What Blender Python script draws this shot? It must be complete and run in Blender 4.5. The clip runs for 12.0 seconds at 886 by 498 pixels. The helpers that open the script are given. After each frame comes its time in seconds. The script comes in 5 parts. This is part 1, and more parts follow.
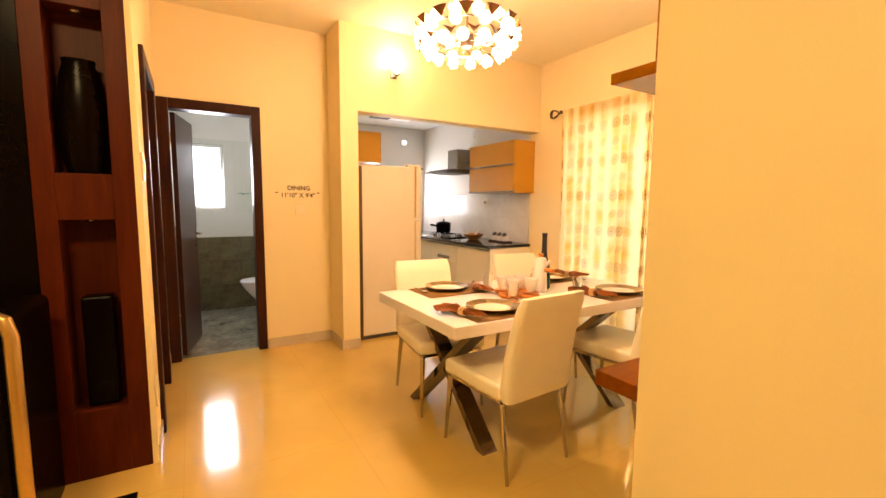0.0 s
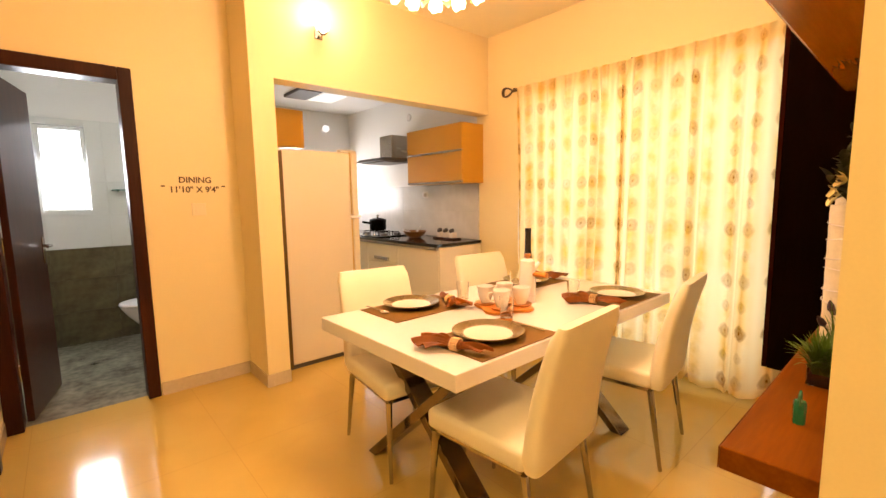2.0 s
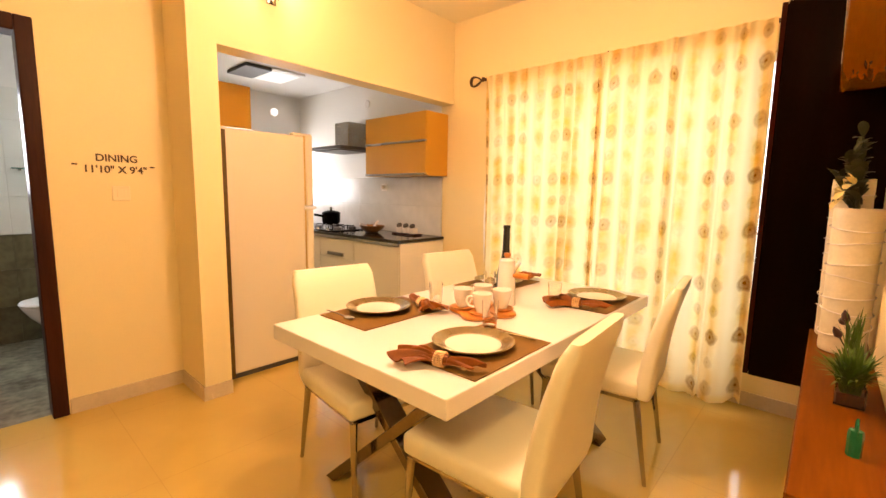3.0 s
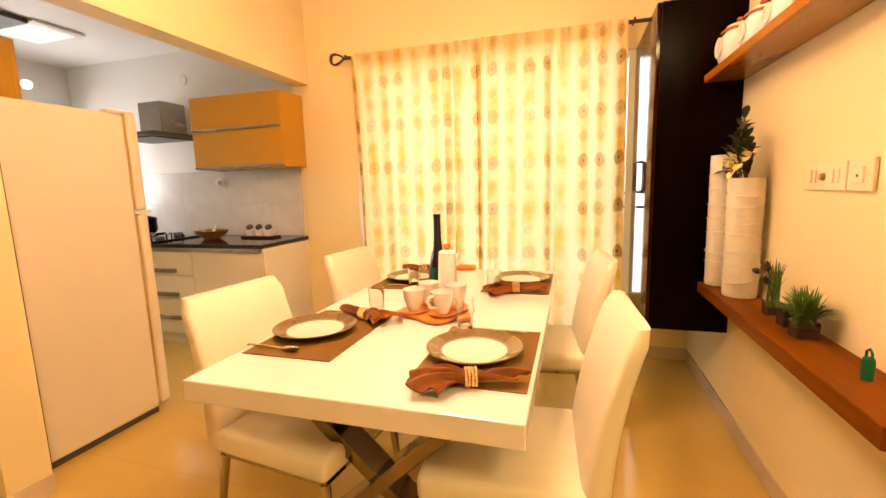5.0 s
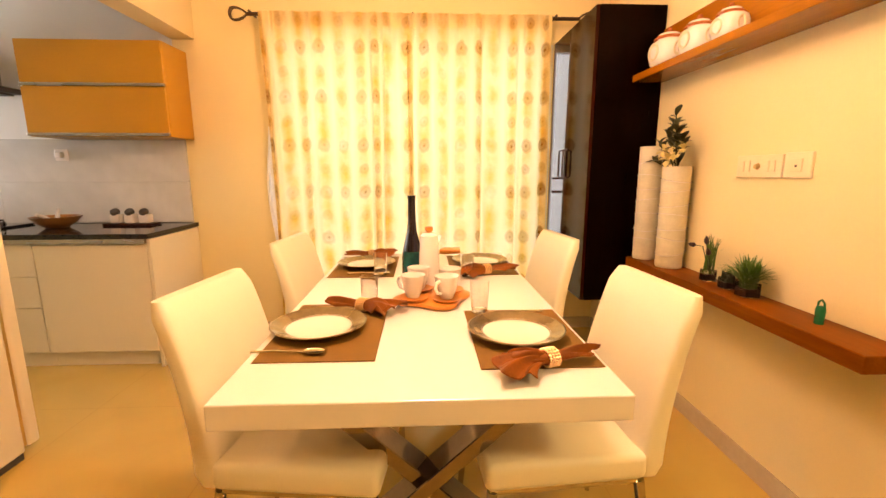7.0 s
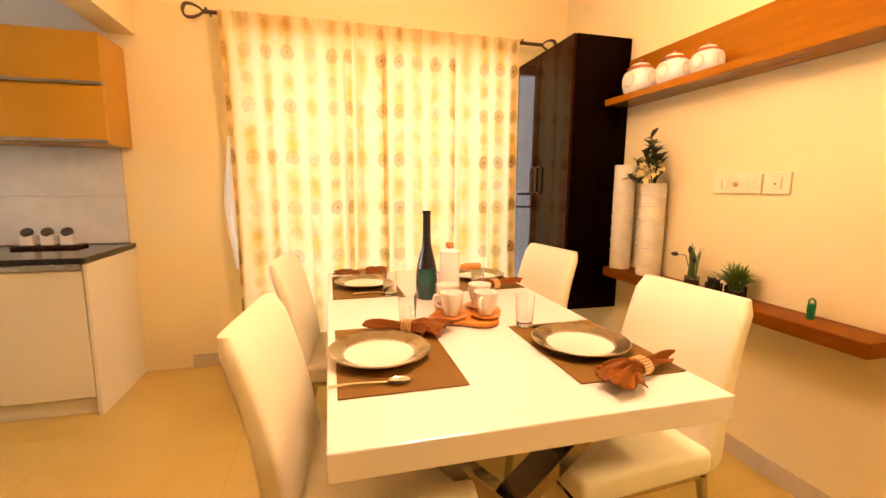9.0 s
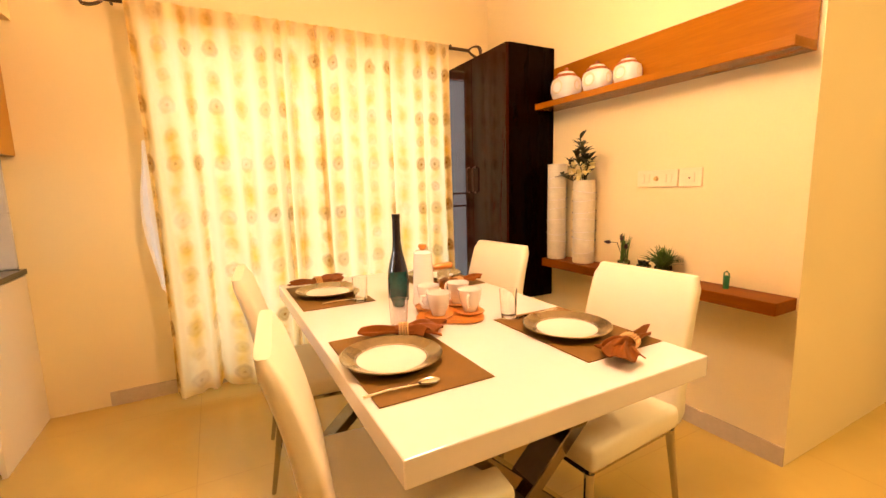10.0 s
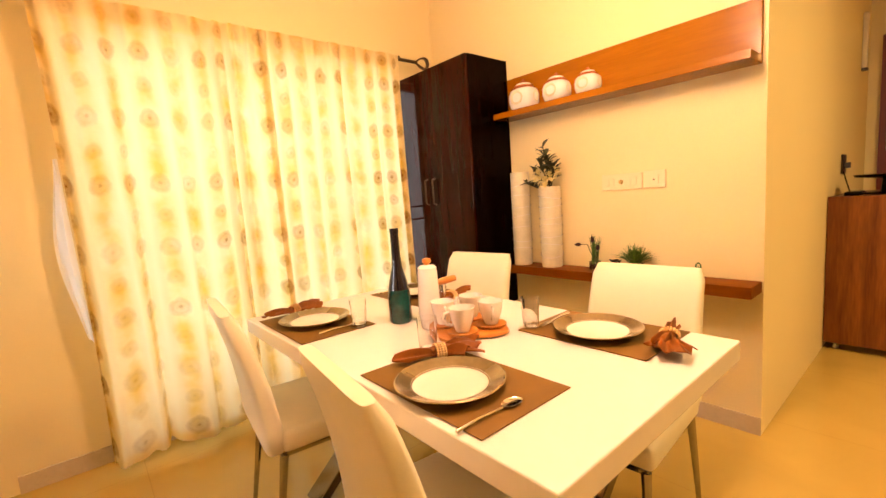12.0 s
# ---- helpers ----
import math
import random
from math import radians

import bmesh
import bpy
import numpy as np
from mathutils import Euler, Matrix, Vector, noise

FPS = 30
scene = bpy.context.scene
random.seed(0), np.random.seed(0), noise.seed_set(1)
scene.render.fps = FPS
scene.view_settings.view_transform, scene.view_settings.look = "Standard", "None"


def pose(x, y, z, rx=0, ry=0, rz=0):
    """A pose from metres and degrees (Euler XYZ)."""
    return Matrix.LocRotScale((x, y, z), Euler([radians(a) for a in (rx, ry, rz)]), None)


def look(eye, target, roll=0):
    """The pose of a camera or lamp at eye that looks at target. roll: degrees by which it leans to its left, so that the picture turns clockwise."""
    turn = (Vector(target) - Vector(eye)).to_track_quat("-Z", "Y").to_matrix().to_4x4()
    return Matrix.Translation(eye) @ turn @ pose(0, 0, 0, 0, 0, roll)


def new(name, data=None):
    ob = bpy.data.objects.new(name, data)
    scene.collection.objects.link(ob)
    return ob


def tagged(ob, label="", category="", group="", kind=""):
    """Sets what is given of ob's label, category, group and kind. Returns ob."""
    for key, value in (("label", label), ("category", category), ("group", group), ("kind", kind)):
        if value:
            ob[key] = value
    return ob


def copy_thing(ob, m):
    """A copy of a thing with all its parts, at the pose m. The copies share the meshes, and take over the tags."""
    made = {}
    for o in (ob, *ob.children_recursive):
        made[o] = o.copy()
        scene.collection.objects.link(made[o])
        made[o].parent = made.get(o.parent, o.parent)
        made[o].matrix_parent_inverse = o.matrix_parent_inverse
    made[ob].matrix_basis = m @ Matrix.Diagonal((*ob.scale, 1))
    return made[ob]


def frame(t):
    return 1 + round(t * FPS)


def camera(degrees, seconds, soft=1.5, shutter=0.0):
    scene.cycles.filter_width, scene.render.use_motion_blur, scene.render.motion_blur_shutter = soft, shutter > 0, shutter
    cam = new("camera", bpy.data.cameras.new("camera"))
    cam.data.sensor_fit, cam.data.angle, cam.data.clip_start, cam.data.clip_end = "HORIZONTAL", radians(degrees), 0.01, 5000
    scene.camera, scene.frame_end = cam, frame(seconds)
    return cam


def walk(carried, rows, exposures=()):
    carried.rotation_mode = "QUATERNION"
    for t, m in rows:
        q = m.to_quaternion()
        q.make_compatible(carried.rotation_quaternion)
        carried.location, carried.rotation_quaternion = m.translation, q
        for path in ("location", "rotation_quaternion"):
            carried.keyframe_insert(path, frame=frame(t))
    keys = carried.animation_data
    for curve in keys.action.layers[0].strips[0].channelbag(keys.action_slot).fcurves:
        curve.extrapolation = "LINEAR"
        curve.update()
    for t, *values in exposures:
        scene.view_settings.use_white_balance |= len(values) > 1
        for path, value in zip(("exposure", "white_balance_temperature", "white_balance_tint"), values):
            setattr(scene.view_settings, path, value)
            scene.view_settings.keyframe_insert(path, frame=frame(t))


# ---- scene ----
cam = camera(91.8, 12.0)
PATH = [
    (0, (0.881, 0.194, 1.303), (1.89, 1.907, 1.093), 0.5),
    (0.5, (0.92, 0.394, 1.303), (2.073, 2.017, 1.104), 0.9),
    (1, (0.946, 0.596, 1.294), (2.206, 2.137, 1.103), -0.1),
    (1.5, (0.979, 0.745, 1.293), (2.284, 2.241, 1.051), -0.2),
    (2, (1.041, 0.892, 1.281), (2.354, 2.382, 1.047), -0.9),
    (2.5, (1.093, 1.048, 1.26), (2.501, 2.446, 1.016), 0.2),
    (3, (1.119, 1.146, 1.259), (2.6, 2.467, 1.007), 1.0),
    (3.5, (1.099, 1.3, 1.267), (2.76, 2.388, 1.026), -0.3),
    (3.7, (1.062, 1.39, 1.251), (2.785, 2.374, 1.002), -1.3),
    (4.6, (1.062, 1.64, 1.238), (2.9, 2.332, 0.968), -1.5),
    (5.5, (1.064, 1.87, 1.224), (2.999, 2.287, 0.937), -1.4),
    (6, (1.071, 1.964, 1.217), (3.037, 2.216, 0.95), -0.0),
    (6.5, (1.059, 2.131, 1.218), (3.032, 2.198, 0.898), 0.1),
    (8.5, (1.143, 2.663, 1.208), (3.08, 2.273, 0.898), 0.3),
    (9, (1.174, 2.75, 1.211), (3.088, 2.244, 0.924), 0.4),
    (9.5, (1.217, 2.9, 1.226), (3.036, 2.125, 0.925), -0.7),
    (10, (1.245, 3.033, 1.224), (2.994, 2.107, 0.933), -1.5),
    (10.5, (1.317, 3.145, 1.217), (3.029, 2.145, 0.962), -2.5),
    (11, (1.405, 3.216, 1.214), (2.995, 2.039, 0.919), -4.0),
    (11.5, (1.48, 3.274, 1.217), (3.031, 2.041, 0.945), -4.1),
    (12, (1.531, 3.302, 1.221), (3.05, 2.024, 0.98), -4.1),
]
walk(cam, [(t, look(eye, target, roll)) for t, eye, target, roll in PATH])

# ---- light ----
scene.view_settings.exposure = 0.56
world = bpy.data.worlds.new("sky")
scene.world = world
world.use_nodes = True
wn = world.node_tree
sky = wn.nodes.new("ShaderNodeTexSky")
sky.sky_type, sky.sun_disc = "NISHITA", False
sky.sun_elevation, sky.sun_rotation = radians(55), radians(200)
wn.nodes["Background"].inputs["Strength"].default_value = 0.15
wn.links.new(sky.outputs["Color"], wn.nodes["Background"].inputs["Color"])

WARM = (1.0, 0.585, 0.355)
AMBER_LIGHT = (1.0, 0.68, 0.29)
DAY = (0.94, 0.95, 1.0)


def lamp(name, kind, at, watts, colour, size=0.1, size_y=None, target=None):
    data = bpy.data.lights.new(name, kind)
    data.energy, data.color = watts, colour
    if kind == "AREA":
        data.shape, data.size, data.size_y = "RECTANGLE", size, size_y or size
    elif kind == "SUN":
        data.angle = size
    else:
        data.shadow_soft_size = size
    ob = new(name, data)
    ob.matrix_world = look(at, target) if target else pose(*at)
    return ob


lamp("sun", "SUN", (-3, -6, 8), 2.0, (1.0, 0.95, 0.87), radians(0.5), target=(-1.2, -1.1, 0))
lamp("chandelier_glow", "POINT", (2.24, 2.26, 2.06), 42, WARM, 0.16)
lamp("chandelier_up_glow", "POINT", (2.24, 2.26, 2.40), 38, WARM, 0.10)
lamp("sconce_glow", "POINT", (2.495, 3.69, 2.54), 7, WARM, 0.05)
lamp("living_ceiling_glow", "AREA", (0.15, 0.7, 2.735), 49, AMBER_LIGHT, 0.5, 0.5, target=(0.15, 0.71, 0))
lamp("dining_window_light", "AREA", (4.47, 2.33, 1.20), 12.5, (1.0, 0.93, 0.90), 1.94, 1.84, target=(3.0, 2.33, 1.0))
lamp("kitchen_window_light", "AREA", (3.7, 6.62, 1.42), 16, (1.0, 0.94, 0.92), 0.9, 0.75, target=(3.6, 5.0, 1.2))
# weak fill added below the kitchen ceiling lamp, which is itself unlit
lamp("kitchen_fill_light", "AREA", (3.38, 5.65, 2.44), 0.9, (1.0, 0.93, 0.85), 0.3, 0.3, target=(3.38, 5.651, 0))
lamp("bath_window_light", "AREA", (1.08, 6.04, 1.6), 16, DAY, 0.33, 0.72, target=(1.1, 5.0, 1.3))


# ---- materials ----
def node_mat(name):
    m = bpy.data.materials.new(name)
    m.use_nodes = True
    return m, m.node_tree.nodes, m.node_tree.links, m.node_tree.nodes["Principled BSDF"]


def ramp(nodes, stops):
    r = nodes.new("ShaderNodeValToRGB")
    while len(r.color_ramp.elements) < len(stops):
        r.color_ramp.elements.new(0.5)
    for e, (p, c) in zip(r.color_ramp.elements, stops):
        e.position, e.color = p, (*c, 1)
    return r


def shade(c, k):
    return tuple(min(1.0, v * k) for v in c)


def plain(name, colour, rough=0.5, metal=0.0, vary=0.06, scale=3.0, grain=60.0, bump=0.0, coat=0.0, spec=0.5, stretch=(1, 1, 1), rough_vary=0.06):
    """A surface with variation at two scales and a fine relief."""
    m, nodes, links, b = node_mat(name)
    tc, mp = nodes.new("ShaderNodeTexCoord"), nodes.new("ShaderNodeMapping")
    mp.inputs["Scale"].default_value = stretch
    links.new(tc.outputs["Object"], mp.inputs["Vector"])
    big, fine = nodes.new("ShaderNodeTexNoise"), nodes.new("ShaderNodeTexNoise")
    big.inputs["Scale"].default_value, fine.inputs["Scale"].default_value = scale, grain
    big.inputs["Detail"].default_value = 4
    for n in (big, fine):
        links.new(mp.outputs["Vector"], n.inputs["Vector"])
    mix = nodes.new("ShaderNodeMath")
    mix.operation = "MULTIPLY_ADD"
    mix.inputs[1].default_value, mix.inputs[2].default_value = 0.35, 0.0
    links.new(fine.outputs["Fac"], mix.inputs[0])
    add = nodes.new("ShaderNodeMath")
    add.operation = "MULTIPLY_ADD"
    add.inputs[1].default_value = 0.65
    links.new(big.outputs["Fac"], add.inputs[0])
    links.new(mix.outputs[0], add.inputs[2])
    r = ramp(nodes, [(0.3, shade(colour, 1 - vary)), (0.7, shade(colour, 1 + vary))])
    links.new(add.outputs[0], r.inputs["Fac"])
    links.new(r.outputs["Color"], b.inputs["Base Color"])
    rr = nodes.new("ShaderNodeMapRange")
    rr.inputs["To Min"].default_value, rr.inputs["To Max"].default_value = max(0.02, rough - rough_vary), min(1, rough + rough_vary)
    links.new(big.outputs["Fac"], rr.inputs["Value"])
    links.new(rr.outputs["Result"], b.inputs["Roughness"])
    b.inputs["Metallic"].default_value = metal
    b.inputs["Coat Weight"].default_value = coat
    b.inputs["Specular IOR Level"].default_value = spec
    if bump:
        bp = nodes.new("ShaderNodeBump")
        bp.inputs["Strength"].default_value, bp.inputs["Distance"].default_value = bump, 0.002
        links.new(fine.outputs["Fac"], bp.inputs["Height"])
        links.new(bp.outputs["Normal"], b.inputs["Normal"])
    return m


def wood(name, dark, light, rough=0.35, along="x", coat=0.0, scale=1.0, spec=0.5):
    m, nodes, links, b = node_mat(name)
    tc, mp = nodes.new("ShaderNodeTexCoord"), nodes.new("ShaderNodeMapping")
    s = {"x": (1.2, 14, 14), "y": (14, 1.2, 14), "z": (14, 14, 1.2)}[along]
    mp.inputs["Scale"].default_value = tuple(v * scale for v in s)
    links.new(tc.outputs["Object"], mp.inputs["Vector"])
    n, f = nodes.new("ShaderNodeTexNoise"), nodes.new("ShaderNodeTexNoise")
    n.inputs["Scale"].default_value, n.inputs["Detail"].default_value, n.inputs["Distortion"].default_value = 1.4, 6, 0.6
    f.inputs["Scale"].default_value, f.inputs["Detail"].default_value = 9.0, 3
    for q in (n, f):
        links.new(mp.outputs["Vector"], q.inputs["Vector"])
    a = nodes.new("ShaderNodeMath")
    a.operation = "MULTIPLY_ADD"
    a.inputs[1].default_value = 0.3
    links.new(f.outputs["Fac"], a.inputs[0])
    g = nodes.new("ShaderNodeMath")
    g.operation = "MULTIPLY"
    g.inputs[1].default_value = 0.7
    links.new(n.outputs["Fac"], g.inputs[0])
    links.new(g.outputs[0], a.inputs[2])
    r = ramp(nodes, [(0.33, dark), (0.52, tuple((p + q) / 2 for p, q in zip(dark, light))), (0.66, light)])
    links.new(a.outputs[0], r.inputs["Fac"])
    links.new(r.outputs["Color"], b.inputs["Base Color"])
    b.inputs["Roughness"].default_value = rough
    b.inputs["Coat Weight"].default_value = coat
    b.inputs["Coat Roughness"].default_value = 0.08
    b.inputs["Specular IOR Level"].default_value = spec
    bp = nodes.new("ShaderNodeBump")
    bp.inputs["Strength"].default_value, bp.inputs["Distance"].default_value = 0.12, 0.001
    links.new(f.outputs["Fac"], bp.inputs["Height"])
    links.new(bp.outputs["Normal"], b.inputs["Normal"])
    return m


def glass(name, colour=(1, 1, 1), rough=0.0, ior=1.45):
    m, nodes, links, b = node_mat(name)
    b.inputs["Base Color"].default_value = (*colour, 1)
    b.inputs["Roughness"].default_value, b.inputs["IOR"].default_value = rough, ior
    b.inputs["Transmission Weight"].default_value = 1.0
    return m


def glowing(name, colour, strength, base=(0.8, 0.8, 0.8)):
    m, nodes, links, b = node_mat(name)
    b.inputs["Base Color"].default_value = (*base, 1)
    b.inputs["Emission Color"].default_value = (*colour, 1)
    b.inputs["Emission Strength"].default_value = strength
    return m


def tiled(name, colour, joint, width, height, rough=0.2, vary=0.08, axes=("y", "z"), gap=0.003, scale=6.0):
    """Tiles of a given size in metres, on a wall or floor that lies along two axes."""
    m, nodes, links, b = node_mat(name)
    tc, sep, com = nodes.new("ShaderNodeTexCoord"), nodes.new("ShaderNodeSeparateXYZ"), nodes.new("ShaderNodeCombineXYZ")
    links.new(tc.outputs["Object"], sep.inputs[0])
    links.new(sep.outputs[axes[0].upper()], com.inputs["X"])
    links.new(sep.outputs[axes[1].upper()], com.inputs["Y"])
    br = nodes.new("ShaderNodeTexBrick")
    br.offset, br.squash = 0.0, 1.0
    for k, v in (("Scale", 1.0), ("Mortar Size", gap), ("Mortar Smooth", 0.2), ("Brick Width", width), ("Row Height", height)):
        br.inputs[k].default_value = v
    links.new(com.outputs[0], br.inputs["Vector"])
    n = nodes.new("ShaderNodeTexNoise")
    n.inputs["Scale"].default_value, n.inputs["Detail"].default_value, n.inputs["Distortion"].default_value = scale, 7, 0.7
    links.new(tc.outputs["Object"], n.inputs["Vector"])
    r = ramp(nodes, [(0.3, shade(colour, 1 - vary)), (0.7, shade(colour, 1 + vary))])
    links.new(n.outputs["Fac"], r.inputs["Fac"])
    br.inputs["Mortar"].default_value = (*joint, 1)
    links.new(r.outputs["Color"], br.inputs["Color1"])
    links.new(r.outputs["Color"], br.inputs["Color2"])
    links.new(br.outputs["Color"], b.inputs["Base Color"])
    b.inputs["Roughness"].default_value = rough
    bp = nodes.new("ShaderNodeBump")
    bp.invert = True
    bp.inputs["Strength"].default_value, bp.inputs["Distance"].default_value = 0.3, 0.002
    links.new(br.outputs["Fac"], bp.inputs["Height"])
    links.new(bp.outputs["Normal"], b.inputs["Normal"])
    return m


def curtain_cloth():
    """Cream voile with columns of woven ring medallions and golden stripes that also carry fold shading."""
    m, nodes, links, b = node_mat("patterned_curtain_cloth")
    tc, sep = nodes.new("ShaderNodeTexCoord"), nodes.new("ShaderNodeSeparateXYZ")
    links.new(tc.outputs["UV"], sep.inputs[0])

    def math_node(op, x, y=None, z=None):
        q = nodes.new("ShaderNodeMath")
        q.operation = op
        for i, v in enumerate((x, y, z)):
            if v is None:
                continue
            if isinstance(v, (int, float)):
                q.inputs[i].default_value = v
            else:
                links.new(v, q.inputs[i])
        return q.outputs[0]

    u, v = sep.outputs["X"], sep.outputs["Y"]
    cu, cv = math_node("DIVIDE", u, 0.165), math_node("DIVIDE", v, 0.158)
    col, row = math_node("FLOOR", cu), math_node("FLOOR", cv)
    fu = math_node("SUBTRACT", math_node("FRACT", cu), 0.5)
    fv = math_node("SUBTRACT", math_node("FRACT", cv), 0.5)
    odd = math_node("MODULO", row, 2.0)
    r2 = math_node("SQRT", math_node("ADD", math_node("POWER", math_node("MULTIPLY", fu, 0.165), 2.0), math_node("POWER", math_node("MULTIPLY", fv, 0.158), 2.0)))
    size = math_node("MULTIPLY_ADD", odd, -0.012, 0.054)
    wob = nodes.new("ShaderNodeTexNoise")
    wob.inputs["Scale"].default_value, wob.inputs["Detail"].default_value = 30, 2
    links.new(tc.outputs["UV"], wob.inputs["Vector"])
    rel = math_node("ADD", math_node("DIVIDE", r2, size), math_node("MULTIPLY_ADD", wob.outputs["Fac"], 0.36, -0.18))
    ring = ramp(nodes, [(0.0, (1, 1, 1)), (0.08, (0.9, 0.9, 0.9)), (0.2, (0.55, 0.55, 0.55)), (0.42, (0.44, 0.44, 0.44)), (0.62, (0.56, 0.56, 0.56)), (0.8, (0.36, 0.36, 0.36)), (1.0, (0.0, 0.0, 0.0))])
    links.new(rel, ring.inputs["Fac"])
    grain = nodes.new("ShaderNodeTexNoise")
    grain.inputs["Scale"].default_value, grain.inputs["Detail"].default_value = 90, 3
    links.new(tc.outputs["UV"], grain.inputs["Vector"])
    blur = nodes.new("ShaderNodeTexNoise")
    blur.inputs["Scale"].default_value = 2.3
    links.new(tc.outputs["UV"], blur.inputs["Vector"])
    fade = math_node("MULTIPLY", math_node("MULTIPLY_ADD", odd, -0.48, 1.0), math_node("MULTIPLY_ADD", blur.outputs["Fac"], 1.7, 0.3))
    motif = math_node("MULTIPLY", math_node("MULTIPLY", ring.outputs["Color"], fade), math_node("MULTIPLY_ADD", grain.outputs["Fac"], 0.6, 0.55))
    rand = nodes.new("ShaderNodeTexWhiteNoise")
    rand.noise_dimensions = "1D"
    links.new(math_node("ADD", col, 0.37), rand.inputs["W"])
    blot = nodes.new("ShaderNodeTexNoise")
    blot.inputs["Scale"].default_value, blot.inputs["Detail"].default_value = 5.5, 3
    links.new(tc.outputs["UV"], blot.inputs["Vector"])
    # gold bands: part weave, part dimmer light of doubled folds put into the colour
    band = math_node("POWER", math_node("COSINE", math_node("MULTIPLY", fu, math.pi)), 1.6)
    gold = math_node("MULTIPLY", band, math_node("MULTIPLY_ADD", blot.outputs["Fac"], 2.6, -0.75))
    cell = nodes.new("ShaderNodeTexWhiteNoise")
    cell.noise_dimensions = "1D"
    links.new(math_node("ADD", math_node("MULTIPLY", row, 7.13), col), cell.inputs["W"])
    motif = math_node("MULTIPLY", motif, math_node("MULTIPLY_ADD", cell.outputs["Value"], 0.7, 0.6))
    motif = math_node("MULTIPLY", motif, math_node("MULTIPLY_ADD", rand.outputs["Value"], 0.95, 0.18))
    c1 = nodes.new("ShaderNodeMix")
    c1.data_type = "RGBA"
    c1.inputs["A"].default_value, c1.inputs["B"].default_value = (0.92, 0.825, 0.53, 1), (0.80, 0.55, 0.12, 1)
    links.new(gold, c1.inputs["Factor"])
    c2 = nodes.new("ShaderNodeMix")
    c2.data_type = "RGBA"
    c2.inputs["B"].default_value = (0.27, 0.11, 0.003, 1)
    links.new(motif, c2.inputs["Factor"])
    links.new(c1.outputs["Result"], c2.inputs["A"])
    dif, tra, mix = nodes.new("ShaderNodeBsdfDiffuse"), nodes.new("ShaderNodeBsdfTranslucent"), nodes.new("ShaderNodeMixShader")
    links.new(c2.outputs["Result"], dif.inputs["Color"])
    links.new(c2.outputs["Result"], tra.inputs["Color"])
    mix.inputs["Fac"].default_value = 0.5
    links.new(dif.outputs[0], mix.inputs[1])
    links.new(tra.outputs[0], mix.inputs[2])
    bp = nodes.new("ShaderNodeBump")
    bp.inputs["Strength"].default_value, bp.inputs["Distance"].default_value = 0.2, 0.001
    links.new(grain.outputs["Fac"], bp.inputs["Height"])
    links.new(bp.outputs["Normal"], dif.inputs["Normal"])
    links.new(mix.outputs[0], nodes["Material Output"].inputs["Surface"])
    nodes.remove(b)
    return m


PAINT = plain("cream_wall_paint", (0.81, 0.68, 0.375), 0.6, vary=0.03, scale=1.2, grain=140, bump=0.08)
WHITE_PAINT = plain("white_wall_paint", (0.80, 0.79, 0.77), 0.6, vary=0.03, scale=1.5, grain=140, bump=0.08)
CEIL = plain("ceiling_paint", (0.85, 0.78, 0.54), 0.7, vary=0.02, scale=1.0, grain=120, bump=0.05)
FLOOR = tiled("polished_cream_floor_tiles", (0.55, 0.38, 0.10), (0.47, 0.315, 0.085), 0.8, 0.8, 0.105, 0.05, ("x", "y"), 0.0015, 2.5)
FLOOR.node_tree.nodes["Principled BSDF"].inputs["Specular IOR Level"].default_value = 0.85
SKIRT = plain("beige_skirting_tile", (0.56, 0.46, 0.32), 0.25, vary=0.08, scale=5, grain=40)
FRAME = wood("dark_brown_door_frame", (0.022, 0.006, 0.003), (0.052, 0.014, 0.006), 0.4, "z", spec=0.15)
DOOR = wood("dark_brown_door_veneer", (0.026, 0.007, 0.003), (0.055, 0.016, 0.007), 0.3, "z", spec=0.3)
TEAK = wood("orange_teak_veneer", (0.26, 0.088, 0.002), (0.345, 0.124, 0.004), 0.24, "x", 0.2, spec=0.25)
# the lower shelf's darker look is put into the colour of its teak
TEAK_LOW = wood("lower_teak_darkened", (0.125, 0.031, 0.001), (0.20, 0.058, 0.002), 0.4, "x", spec=0.06)
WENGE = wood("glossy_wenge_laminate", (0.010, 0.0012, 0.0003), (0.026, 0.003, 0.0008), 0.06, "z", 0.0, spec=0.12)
# same wenge as the doors; the side's dimness is put into the colour
WENGE_DARKENED = wood("darkened_wenge_side", (0.002, 0.0006, 0.0003), (0.005, 0.0012, 0.0005), 0.22, "z", spec=0.035)
REDWOOD = wood("red_brown_wood_panel", (0.048, 0.007, 0.001), (0.085, 0.014, 0.003), 0.4, "z", spec=0.1)
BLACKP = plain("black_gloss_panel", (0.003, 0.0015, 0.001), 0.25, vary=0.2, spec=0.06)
LACQUER = plain("white_lacquer", (0.80, 0.745, 0.73), 0.16, vary=0.02, scale=2, grain=50, coat=0.3)
LEATHER = plain("white_leatherette", (0.80, 0.735, 0.57), 0.42, vary=0.04, scale=6, grain=260, bump=0.15)
CHROME = plain("polished_chrome", (0.44, 0.41, 0.37), 0.08, 1.0, vary=0.05, scale=10)
TABLE_CHROME = plain("dark_polished_chrome", (0.20, 0.165, 0.13), 0.10, 1.0, vary=0.15, scale=8)
SILVER = plain("bright_cutlery_steel", (0.78, 0.74, 0.68), 0.12, 1.0, vary=0.05, scale=20)
TRIM = plain("tarnished_gold_trim", (0.13, 0.075, 0.018), 0.4, 0.3, vary=0.35, scale=6)
BOWL = wood("dark_amber_bowl_wood", (0.20, 0.085, 0.016), (0.34, 0.16, 0.035), 0.3, "x")
